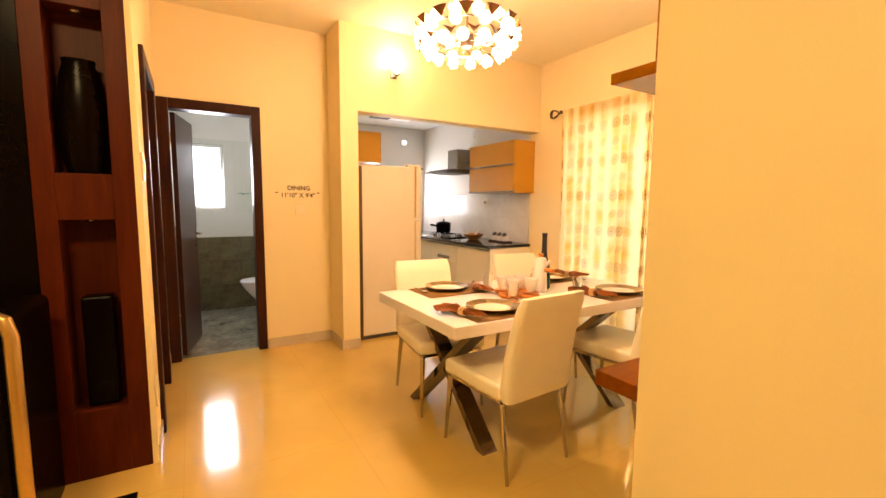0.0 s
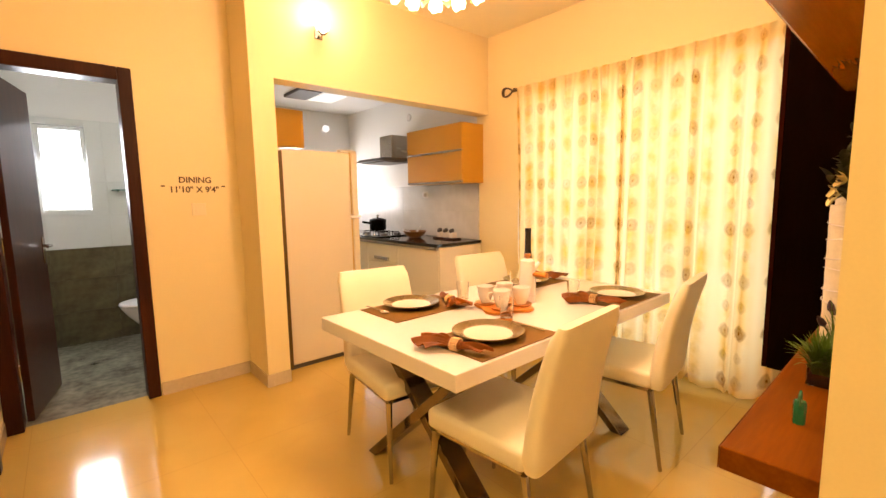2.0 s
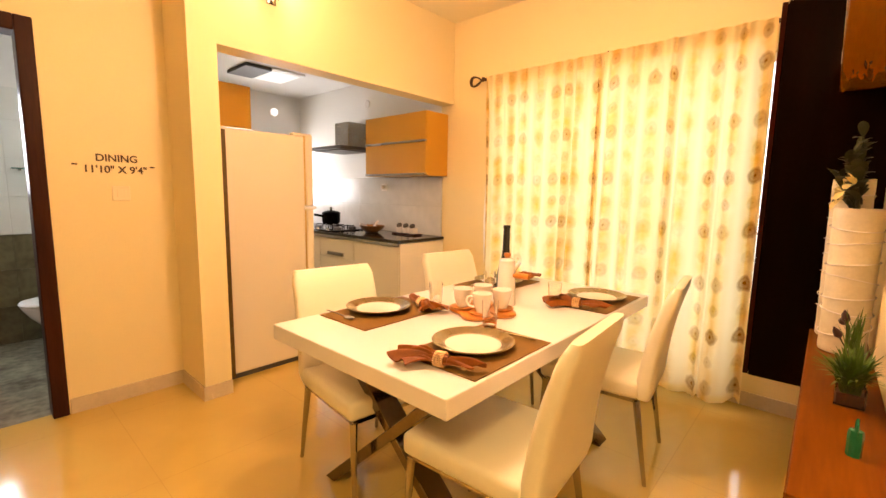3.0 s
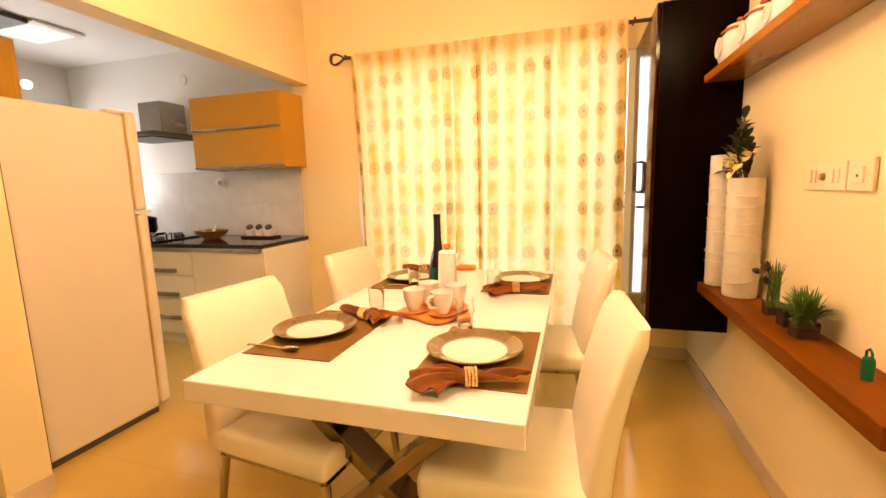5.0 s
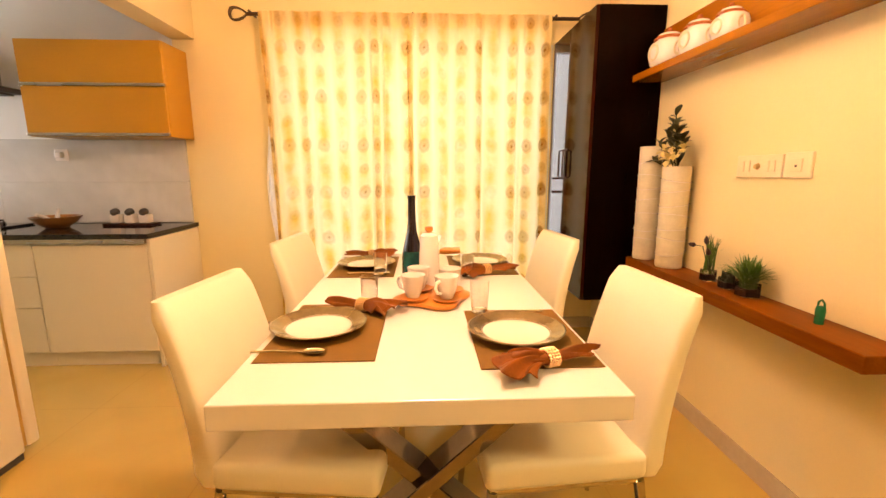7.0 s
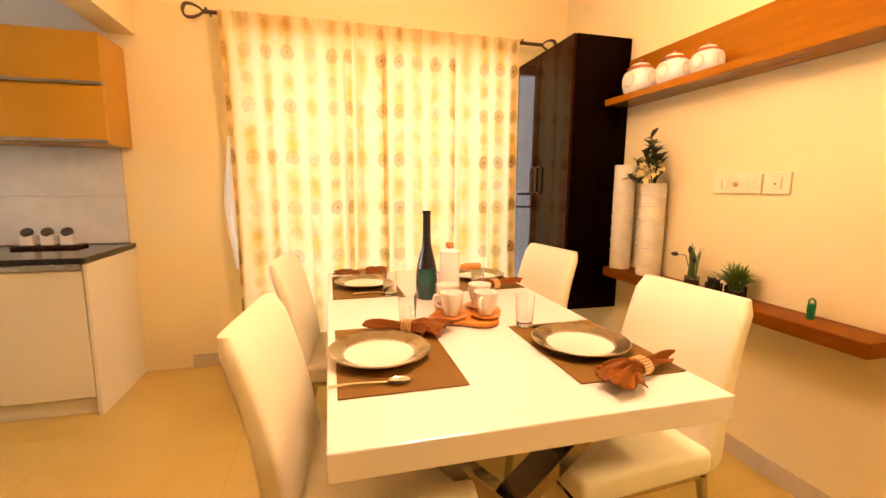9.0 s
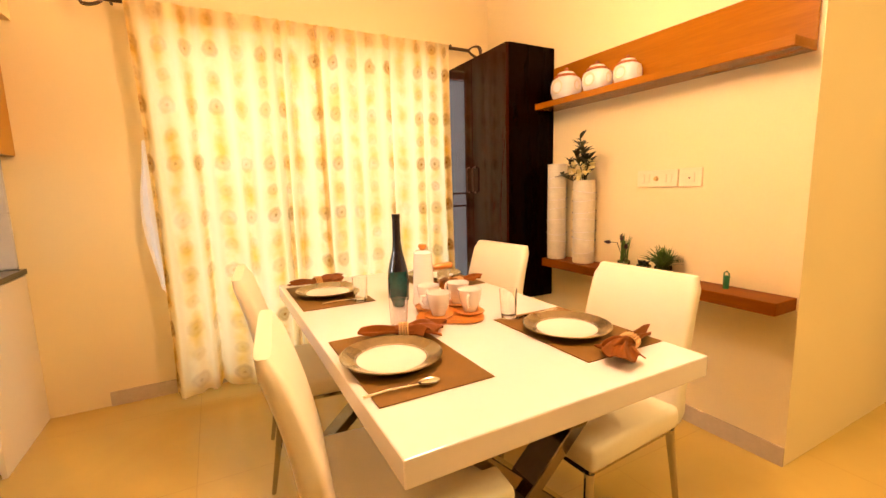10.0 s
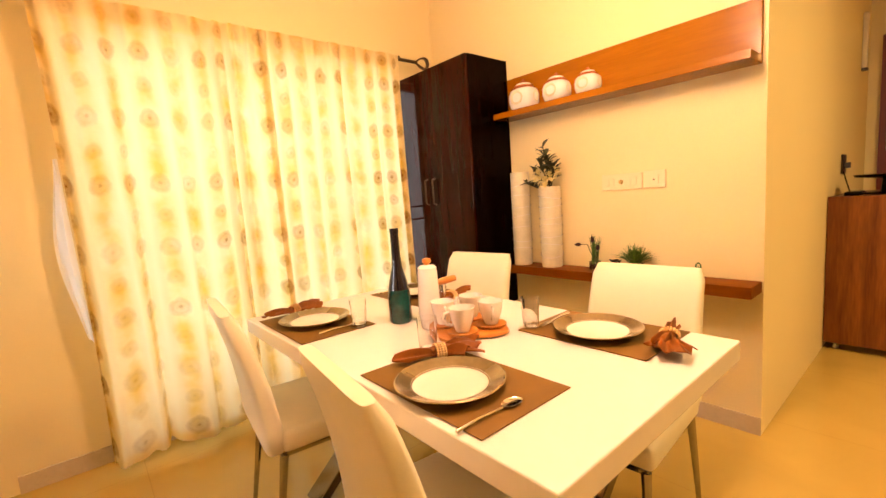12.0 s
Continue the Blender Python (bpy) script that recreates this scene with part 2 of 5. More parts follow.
STEEL = plain("brushed_steel", (0.45, 0.44, 0.42), 0.27, 1.0, vary=0.03, scale=4, stretch=(1, 1, 6), rough_vary=0.02)
BRONZE = plain("dark_bronze_metal", (0.10, 0.065, 0.04), 0.35, 0.8, vary=0.15, scale=30)
FRIDGE = plain("white_fridge_enamel", (0.70, 0.62, 0.49), 0.35, vary=0.02, scale=2, grain=180, bump=0.05)
GREYP = plain("dark_grey_plastic", (0.06, 0.05, 0.045), 0.45, vary=0.1)
ORANGE = plain("orange_laminate", (0.53, 0.262, 0.012), 0.35, vary=0.05, scale=3, grain=80)
KWHITE = plain("white_kitchen_laminate", (0.76, 0.69, 0.54), 0.35, vary=0.02, scale=3)
GRANITE = plain("black_granite", (0.016, 0.013, 0.012), 0.08, vary=0.5, scale=40, grain=160)
SPLASH = tiled("pale_grey_wall_tiles", (0.62, 0.61, 0.60), (0.46, 0.45, 0.44), 6.0, 0.286, 0.22, 0.16, ("y", "z"), 0.004, 3.0)
BSTONE = plain("mottled_green_stone_tile", (0.115, 0.10, 0.055), 0.3, vary=0.55, scale=5, grain=22)
BFLOOR = plain("mottled_grey_stone_floor", (0.20, 0.19, 0.14), 0.18, vary=0.5, scale=5, grain=20)
BTILE_Y = tiled("white_bath_tiles", (0.74, 0.75, 0.73), (0.55, 0.55, 0.53), 0.45, 0.30, 0.2, 0.04, ("x", "z"), 0.003, 2.0)
BTILE_X = tiled("white_bath_side_tiles", (0.74, 0.75, 0.73), (0.55, 0.55, 0.53), 0.45, 0.30, 0.2, 0.04, ("y", "z"), 0.003, 2.0)
CERAMIC = plain("white_glazed_ceramic", (0.80, 0.755, 0.73), 0.12, vary=0.02, coat=0.3)
UPVC = plain("white_window_frame", (0.80, 0.80, 0.79), 0.35, vary=0.02)
GLASS = glass("clear_glass")
MAT_CLOTH = plain("woven_brown_placemat", (0.165, 0.078, 0.004), 0.7, vary=0.18, scale=18, grain=420, bump=0.5)
RIM = plain("bronze_grey_plate_glaze", (0.30, 0.225, 0.115), 0.20, 0.65, vary=0.3, scale=16, grain=60, coat=0.3)
PLATE_W = plain("cream_plate_glaze", (0.76, 0.69, 0.62), 0.2, vary=0.02)
RUST = plain("rust_satin_cloth", (0.185, 0.050, 0.0025), 0.5, vary=0.3, scale=20, grain=200, bump=0.2, spec=0.25)
BEADS = plain("gold_bead_band", (0.75, 0.50, 0.24), 0.3, 0.6, vary=0.3, scale=120, grain=300)
TRAYW = wood("orange_bamboo", (0.46, 0.15, 0.02), (0.62, 0.235, 0.035), 0.35, "x")
BLACKGLASS = plain("black_bottle_glass", (0.008, 0.006, 0.012), 0.06, vary=0.1, coat=0.5)
TEALGLASS = plain("teal_bottle_glass", (0.004, 0.055, 0.05), 0.06, vary=0.5, scale=10, coat=0.3)
GREEN = plain("grass_green_leaf", (0.075, 0.15, 0.018), 0.5, vary=0.4, scale=25)
DARKLEAF = plain("dark_olive_leaf", (0.035, 0.04, 0.012), 0.45, vary=0.35, scale=25)
PETAL = plain("pale_yellow_petal", (0.75, 0.62, 0.26), 0.5, vary=0.12, scale=30)
PLUM = plain("dark_plum_petal", (0.03, 0.008, 0.012), 0.5, vary=0.2)
SOIL = plain("dark_soil", (0.05, 0.018, 0.010), 0.9, vary=0.4, scale=80)
EMERALD = plain("emerald_green_enamel", (0.01, 0.13, 0.05), 0.25, vary=0.2)
LIDBROWN = plain("red_brown_glaze", (0.36, 0.11, 0.035), 0.25, vary=0.15)
VASE = plain("ivory_vase_glaze", (0.66, 0.60, 0.45), 0.35, vary=0.10, scale=14, grain=80, bump=0.3)
PLATESW = plain("ivory_switch_plastic", (0.80, 0.69, 0.46), 0.35, vary=0.02)
SLOT = plain("dark_slot", (0.05, 0.035, 0.02), 0.6)
LETTER = plain("dark_brown_lettering", (0.07, 0.03, 0.01), 0.6)
SHADE_GLOW = glowing("frosted_lamp_glass", (1.0, 0.84, 0.56), 1.9)
AMBER = plain("amber_lamp_glass", (0.22, 0.085, 0.025), 0.12, vary=0.4, scale=20, coat=0.4)
# faint glow added to the diffuser of the unlit kitchen lamp
ADDED_PANEL_GLOW = glowing("lamp_panel_added_glow", (1.0, 0.95, 0.88), 0.4)
CLOTH = curtain_cloth()
SHEER, sheer_nodes, sheer_links, sheer_b = node_mat("white_voile")
sheer_t, sheer_m = sheer_nodes.new("ShaderNodeBsdfTranslucent"), sheer_nodes.new("ShaderNodeMixShader")
sheer_b.inputs["Base Color"].default_value, sheer_b.inputs["Roughness"].default_value = (0.85, 0.82, 0.76, 1), 0.8
sheer_t.inputs["Color"].default_value = (0.9, 0.88, 0.84, 1)
sheer_m.inputs["Fac"].default_value = 0.5
sheer_links.new(sheer_b.outputs[0], sheer_m.inputs[1])
sheer_links.new(sheer_t.outputs[0], sheer_m.inputs[2])
sheer_links.new(sheer_m.outputs[0], sheer_nodes["Material Output"].inputs["Surface"])
BRASS = plain("brushed_brass", (0.62, 0.42, 0.16), 0.3, 0.9, vary=0.1)


# ---- mesh helpers ----
def box(bm, x0, y0, z0, x1, y1, z1, bevel=0.0, seg=2):
    vs = bmesh.ops.create_cube(bm, size=1.0)["verts"]
    m = Matrix.Translation(((x0 + x1) / 2, (y0 + y1) / 2, (z0 + z1) / 2)) @ Matrix.Diagonal((x1 - x0, y1 - y0, z1 - z0, 1))
    bmesh.ops.transform(bm, matrix=m, verts=vs)
    if bevel:
        edges = list({e for v in vs for e in v.link_edges})
        vs = list({v for f in bmesh.ops.bevel(bm, geom=edges, offset=bevel, segments=seg, affect="EDGES", profile=0.5)["faces"] for v in f.verts} | {v for v in vs if v.is_valid})
    return vs


def boxed(*args, **kw):
    bm = bmesh.new()
    box(bm, *args, **kw)
    return bm


def lathe(profile, seg=28, at=(0, 0, 0)):
    """A body of revolution from rows of (radius, height)."""
    bm = bmesh.new()
    rings = []
    for r, z in profile:
        if r < 1e-5:
            rings.append([bm.verts.new((at[0], at[1], at[2] + z))])
        else:
            rings.append([bm.verts.new((at[0] + r * math.cos(2 * math.pi * k / seg), at[1] + r * math.sin(2 * math.pi * k / seg), at[2] + z)) for k in range(seg)])
    for a, b in zip(rings, rings[1:]):
        for k in range(seg):
            n = (k + 1) % seg
            if len(a) == 1 and len(b) > 1:
                bm.faces.new((a[0], b[n], b[k]))
            elif len(b) == 1 and len(a) > 1:
                bm.faces.new((a[k], a[n], b[0]))
            elif len(a) > 1:
                bm.faces.new((a[k], a[n], b[n], b[k]))
    bmesh.ops.recalc_face_normals(bm, faces=bm.faces)
    return bm


def tube(bm, points, radius, seg=10, closed=False):
    """A round bar along points; radius may be one number or one for each point."""
    pts = [Vector(p) for p in points]
    rad = radius if isinstance(radius, (list, tuple)) else [radius] * len(pts)
    rings, up = [], None
    for i, p in enumerate(pts):
        a = pts[i - 1] if (i or closed) else p
        b = pts[(i + 1) % len(pts)] if (i < len(pts) - 1 or closed) else p
        d = (b - a).normalized()
        if up is None:
            up = d.orthogonal().normalized()
        side = d.cross(up).normalized()
        up = side.cross(d).normalized()
        rings.append([bm.verts.new(p + rad[i] * (math.cos(2 * math.pi * k / seg) * up + math.sin(2 * math.pi * k / seg) * side)) for k in range(seg)])
    pairs = list(zip(rings, rings[1:])) + ([(rings[-1], rings[0])] if closed else [])
    for a, b in pairs:
        for k in range(seg):
            bm.faces.new((a[k], a[(k + 1) % seg], b[(k + 1) % seg], b[k]))
    if not closed:
        bm.faces.new(rings[0][::-1])
        bm.faces.new(rings[-1])
    return bm


def tubed(points, radius, seg=10, closed=False):
    return tube(bmesh.new(), points, radius, seg, closed)


def part(name, bm, material, parent=None, label="", smooth=False, m=None):
    """Links a bmesh as one mesh object, under a thing or a part."""
    if smooth:
        for f in bm.faces:
            f.smooth = True
    mesh = bpy.data.meshes.new(name)
    bmesh.ops.recalc_face_normals(bm, faces=bm.faces)
    bm.to_mesh(mesh)
    bm.free()
    mesh.materials.append(material)
    ob = new(name, mesh)
    if smooth:
        mesh.set_sharp_from_angle(angle=radians(38))
    if parent:
        ob.parent = parent
    if m:
        ob.matrix_basis = m
    if label:
        ob["label"] = label
    return ob


def thing(name, label, category, m=None, group=""):
    ob = new(name)
    ob.empty_display_size = 0.05
    ob.matrix_basis = m or Matrix()
    return tagged(ob, label, category, group)


def structure(name, boxes, material, label, category="wall"):
    bm = bmesh.new()
    for b in boxes:
        box(bm, *b)
    return tagged(part(name, bm, material), label, category, kind="structure")


# ---- structure: dining room, living room ----
CEIL_Z = 2.80
structure("floor", [(-2.3, -2.4, -0.1, 4.25, 4.27, 0.0), (2.165, 4.27, -0.1, 4.25, 6.55, 0.0)], FLOOR, "polished cream vitrified tile floor with faint joints", "floor")
structure("ceiling", [(-2.3, -2.4, CEIL_Z, 4.4, 3.985, CEIL_Z + 0.1), (-2.3, 3.985, CEIL_Z, 2.165, 4.33, CEIL_Z + 0.1)], CEIL, "plain cream painted ceiling", "ceiling")
structure("wall_north", [(0.57, 4.21, 0, 0.70, 4.33, CEIL_Z), (0.70, 4.21, 2.095, 1.43, 4.33, CEIL_Z), (1.43, 4.21, 0, 2.01, 4.33, CEIL_Z)], PAINT, "cream painted wall round the bathroom doorway")
structure("wall_kitchen_header", [(2.165, 3.835, 2.09, 4.25, 3.985, CEIL_Z)], PAINT, "cream painted wall above the kitchen opening")
structure("wall_kitchen_pier", [(2.01, 3.835, 0, 2.165, 4.33, CEIL_Z), (2.01, 4.33, 0, 2.165, 6.6, 2.9)], PAINT, "cream painted pier beside the fridge")
structure("wall_east", [(4.25, 0.9, 0, 4.40, 1.36, CEIL_Z), (4.25, 1.36, 2.10, 4.40, 3.30, CEIL_Z), (4.25, 1.36, -0.1, 4.40, 3.30, 0.16), (4.25, 1.36, 0.16, 4.298, 1.56, 0.46), (4.25, 3.30, 0, 4.40, 3.985, CEIL_Z)], PAINT, "cream painted wall round the curtained window")
structure("wall_south", [(2.056, 0.85, 0, 4.25, 0.989, CEIL_Z)], PAINT, "cream painted wall behind the wooden shelves")
structure("wall_return", [(2.056, -2.3, 0, 2.16, 0.85, CEIL_Z)], PAINT, "cream painted return wall towards the living room")
structure("wall_passage", [(0.57, 2.82, 0, 0.69, 2.97, CEIL_Z), (0.57, 2.97, 2.10, 0.69, 3.80, CEIL_Z), (0.57, 3.80, 0, 0.69, 4.21, CEIL_Z)], PAINT, "cream painted passage wall with a doorway")
structure("wall_living_north", [(-2.3, 2.70, 0, 0.269, 2.82, CEIL_Z), (0.269, 2.821, 0, 0.57, 2.92, CEIL_Z)], PAINT, "cream painted living room wall behind the niche panel")
structure("wall_living_west", [(-2.4, -2.4, 0, -2.3, 2.82, CEIL_Z)], PAINT, "cream painted living room wall")
structure("wall_living_south", [(-2.3, -2.4, 0, 2.16, -2.3, CEIL_Z)], PAINT, "cream painted far living room wall")
structure("wall_bedroom", [(-0.9, 2.82, 0, -0.8, 4.33, CEIL_Z), (-0.8, 4.23, 0, 0.57, 4.33, CEIL_Z)], PAINT, "plain painted wall of the unlit room behind the doorway")
for n, bx in (("baseboard_north", [(1.437, 4.198, 0, 2.01, 4.21, 0.085)]), ("baseboard_pier", [(1.998, 3.823, 0, 2.01, 4.198, 0.085), (2.01, 3.823, 0, 2.165, 3.835, 0.085)]), ("baseboard_east", [(4.24, 1.0, 0, 4.25, 3.66, 0.085)]), ("baseboard_south", [(2.056, 0.989, 0, 4.24, 0.997, 0.085)]), ("baseboard_passage", [(0.692, 2.67, 0, 0.70, 2.965, 0.085), (0.69, 3.8, 0, 0.70, 4.21, 0.085)])):
    structure(n, bx, SKIRT, "beige tile skirting along the wall", "skirting")

# kitchen and bathroom shells
structure("wall_kitchen_east", [(4.25, 3.985, 0, 4.40, 6.6, 2.6)], WHITE_PAINT, "white painted kitchen wall above the counter")
structure("wall_kitchen_north", [(2.165, 6.55, 0, 3.25, 6.7, 2.6), (3.25, 6.55, 0, 4.15, 6.7, 1.05), (3.25, 6.55, 1.80, 4.15, 6.7, 2.6), (4.15, 6.55, 0, 4.25, 6.7, 2.6)], WHITE_PAINT, "white painted kitchen end wall with a bright window")
structure("kitchen_lining", [(2.165, 3.985, 2.09, 4.25, 3.99, 2.49)], WHITE_PAINT, "white painted back of the header")
structure("ceiling_kitchen", [(2.165, 3.985, 2.49, 4.40, 6.7, 2.6)], WHITE_PAINT, "white painted kitchen ceiling", "ceiling")
structure("floor_bathroom", [(0.45, 4.27, -0.1, 2.01, 6.0, -0.004)], BFLOOR, "mottled grey-green stone bathroom floor", "floor")
BX0, BX1, BY1 = 0.47, 1.86, 6.0
structure("wall_bathroom_north", [(BX0, BY1, 0.88, 0.915, 6.12, 2.03), (0.915, BY1, 0.88, 1.25, 6.12, 1.23), (0.915, BY1, 1.97, 1.25, 6.12, 2.03), (1.25, BY1, 0.88, BX1, 6.12, 2.03)], BTILE_Y, "white tiled bathroom wall round a small window")
structure("wall_bathroom_dado", [(BX0, BY1 - 0.006, 0, BX1, 6.12, 0.88)], BSTONE, "mottled dark green stone tile on the lower bathroom wall")
structure("wall_bathroom_east", [(BX1, 4.33, 0.88, BX1 + 0.12, 6.12, 2.03)], BTILE_X, "white tiled bathroom side wall")
structure("wall_bathroom_east_dado", [(BX1 - 0.006, 4.33, 0, BX1 + 0.12, 5.994, 0.88)], BSTONE, "mottled dark green stone tile on the lower side wall")
structure("wall_bathroom_west", [(BX0 - 0.1, 4.33, 0, BX0, 6.12, 2.5)], BTILE_X, "white tiled bathroom side wall")
structure("wall_bathroom_top", [(BX0, BY1, 2.03, BX1, 6.12, 2.5), (BX1, 4.33, 2.03, BX1 + 0.12, 6.12, 2.5)], WHITE_PAINT, "white painted strip above the bathroom tiles")
structure("ceiling_bathroom", [(BX0 - 0.1, 4.33, 2.5, 2.0, 6.12, 2.6)], WHITE_PAINT, "white painted bathroom ceiling", "ceiling")


def door_frame(name, label, posts):
    root = thing(name, label, "door frame")
    root["kind"] = "structure"
    for n, b in posts:
        part(n, boxed(*b, bevel=0.006), FRAME, root)
    return root


door_frame("door_frame_bathroom", "dark brown wooden frame of the bathroom doorway", [("jamb", (0.695, 4.19, 0, 0.772, 4.335, 2.098)), ("jamb", (1.36, 4.19, 0, 1.43, 4.335, 2.098)), ("head", (0.772, 4.19, 2.02, 1.36, 4.335, 2.098))])
door_frame("door_frame_passage", "dark brown wooden frame of the passage doorway", [("jamb", (0.565, 2.965, 0, 0.712, 3.04, 2.105)), ("jamb", (0.565, 3.73, 0, 0.712, 3.805, 2.105)), ("head", (0.565, 3.04, 2.03, 0.712, 3.73, 2.105))])


def window(name, label, m, width, height, panes, bars=()):
    """A framed window in the plane of its own x and z, foot at its origin."""
    root = thing(name, label, "window", m)
    root["kind"] = "structure"
    f = 0.03 if width < 0.5 else 0.05
    for b in ((0, -0.03, 0, f, 0.03, height), (width - f, -0.03, 0, width, 0.03, height), (f, -0.03, 0, width - f, 0.03, f), (f, -0.03, height - f, width - f, 0.03, height)):
        part("window_frame", boxed(*b, bevel=0.004), UPVC, root)
    step = (width - 2 * f) / panes
    for k in range(panes):
        x0 = f + k * step
        g = part("pane", boxed(x0 + 0.02, -0.003, f, x0 + step - 0.02, 0.003, height - f), GLASS, root)
        g.visible_shadow = False
        if k:
            part("mullion", boxed(x0 - 0.02, -0.025, f, x0 + 0.02, 0.025, height - f), UPVC, root)
    for z in bars:
        part("grille_bar", tubed([(f, 0.05, z), (width - f, 0.05, z)], 0.008), BRONZE, root)
    return root


window("window_1", "white framed glazed balcony door behind the curtain", pose(4.33, 1.36, 0.16, 0, 0, 90), 1.94, 1.94, 3, (0.9, 1.0, 0.25))
window("window_2", "bright white framed kitchen window above the counter", pose(3.25, 6.63, 1.05), 0.9, 0.75, 2)
window("window_3", "small bright bathroom window with white frame", pose(0.915, 6.08, 1.23), 0.335, 0.74, 1)
HAZE = glowing("bright_hazy_daylight", (0.97, 0.98, 1.0), 2.4)
structure("backdrop_bathroom", [(0.2, 6.9, 0.8, 2.0, 6.92, 2.9)], HAZE, "bright hazy daylight outside the bathroom window", "backdrop")
structure("backdrop_kitchen", [(2.6, 7.3, 0.5, 4.9, 7.32, 2.9)], HAZE, "bright hazy daylight outside the kitchen window", "backdrop")
structure("backdrop_balcony", [(5.6, -0.5, -0.4, 5.62, 5.5, 4.0)], glowing("soft_hazy_daylight", (0.97, 0.98, 1.0), 1.2), "bright hazy daylight outside the balcony door", "backdrop")


# ---- dining table and chairs ----
def dining_table():
    root = thing("dining_table", "white lacquered dining table on crossed chrome legs", "table", pose(2.756, 2.303, 0))
    part("tabletop", boxed(-0.838, -0.466, 0.668, 0.838, 0.466, 0.73, bevel=0.004), LACQUER, root)
    for x in (-0.585, 0.46):
        for s in (1, -1):
            bm = bmesh.new()
            a, b = Vector((x + s * 0.012, -0.36 * s, 0.016)), Vector((x + s * 0.012, 0.33 * s, 0.652))
            d = (b - a).normalized()
            n = Vector((0, -d.z, d.y))
            w, h = 0.05, 0.021
            # each bar is cut level with the floor and the slab
            ends = []
            for p, zz in ((a, 0.0), (b, 0.668)):
                ring = []
                for sx, sn in ((-1, -1), (1, -1), (1, 1), (-1, 1)):
                    q = p + Vector((sx * w, 0, 0)) + n * sn * h
                    q += d * ((zz - q.z) / d.z)
                    ring.append(bm.verts.new(q))
                ends.append(ring)
            for k in range(4):
                bm.faces.new((ends[0][k], ends[0][(k + 1) % 4], ends[1][(k + 1) % 4], ends[1][k]))
            bm.faces.new(ends[0][::-1])
            bm.faces.new(ends[1])
            bmesh.ops.bevel(bm, geom=bm.edges[:], offset=0.003, segments=1, affect="EDGES")
            part("leg", bm, TABLE_CHROME, root, "crossed chrome leg bar")
    part("stretcher", boxed(-0.5, -0.02, 0.63, 0.40, 0.02, 0.668, bevel=0.003), TABLE_CHROME, root)
    return root


def chair():
    """Faces +y; its origin is on the floor, midway between the legs."""
    root = thing("dining_chair", "white leatherette dining chair with slim chrome legs", "chair", group="chairs round the dining table")
    bm = boxed(-0.225, -0.20, 0.385, 0.225, 0.25, 0.465, bevel=0.022, seg=3)
    for v in bm.verts:
        k = (1 - (v.co.x / 0.23) ** 2) * (1 - ((v.co.y - 0.02) / 0.24) ** 2)
        if v.co.z > 0.43:
            v.co.z += 0.010 * max(0, k)
    part("seat", bm, LEATHER, root, smooth=True)
    bm = bmesh.new()
    rows = 12
    rings = []
    for i in range(rows + 1):
        t = i / rows
        z = 0.385 + 0.507 * t
        y = -0.215 - 0.015 * t - 0.085 * t * t
        w, h = 0.222 - 0.012 * t, 0.040 - 0.012 * t
        if i in (0, rows):
            w, h = w - 0.014, h - 0.010
        ring = []
        for k in range(20):
            a = 2 * math.pi * (k + 0.5) / 20
            c, s = math.cos(a), math.sin(a)
            px = math.copysign(abs(c) ** 0.22, c) * w
            py = math.copysign(abs(s) ** 0.5, s) * h
            ring.append(bm.verts.new((px, y + py, z)))
        rings.append(ring)
    for a, b in zip(rings, rings[1:]):
        for k in range(20):
            bm.faces.new((a[k], a[(k + 1) % 20], b[(k + 1) % 20], b[k]))
    bm.faces.new(rings[0][::-1])
    bm.faces.new(rings[-1])
    part("backrest", bm, LEATHER, root, smooth=True)
    part("seat_frame", boxed(-0.205, -0.185, 0.365, 0.205, 0.235, 0.385, bevel=0.004), CHROME, root)
    for x in (-1, 1):
        for y0, y1 in ((-0.19, -0.25), (0.225, 0.252)):
            bm = tubed([(x * 0.195, y0, 0.372), (x * 0.203, (y0 + y1) / 2, 0.18), (x * 0.208, y1, 0.0)], [0.016, 0.012, 0.009], 8)
            part("leg", bm, CHROME, root, "slim chrome leg", smooth=True)
    return root


dining_table()
first = chair()
first.matrix_basis = pose(2.285, 1.912, 0, 0, 0, 4)
copy_thing(first, pose(3.20, 1.908, 0, 0, 0, 7))
copy_thing(first, pose(2.287, 2.64, 0, 0, 0, 173))
copy_thing(first, pose(3.165, 2.65, 0, 0, 0, 174))


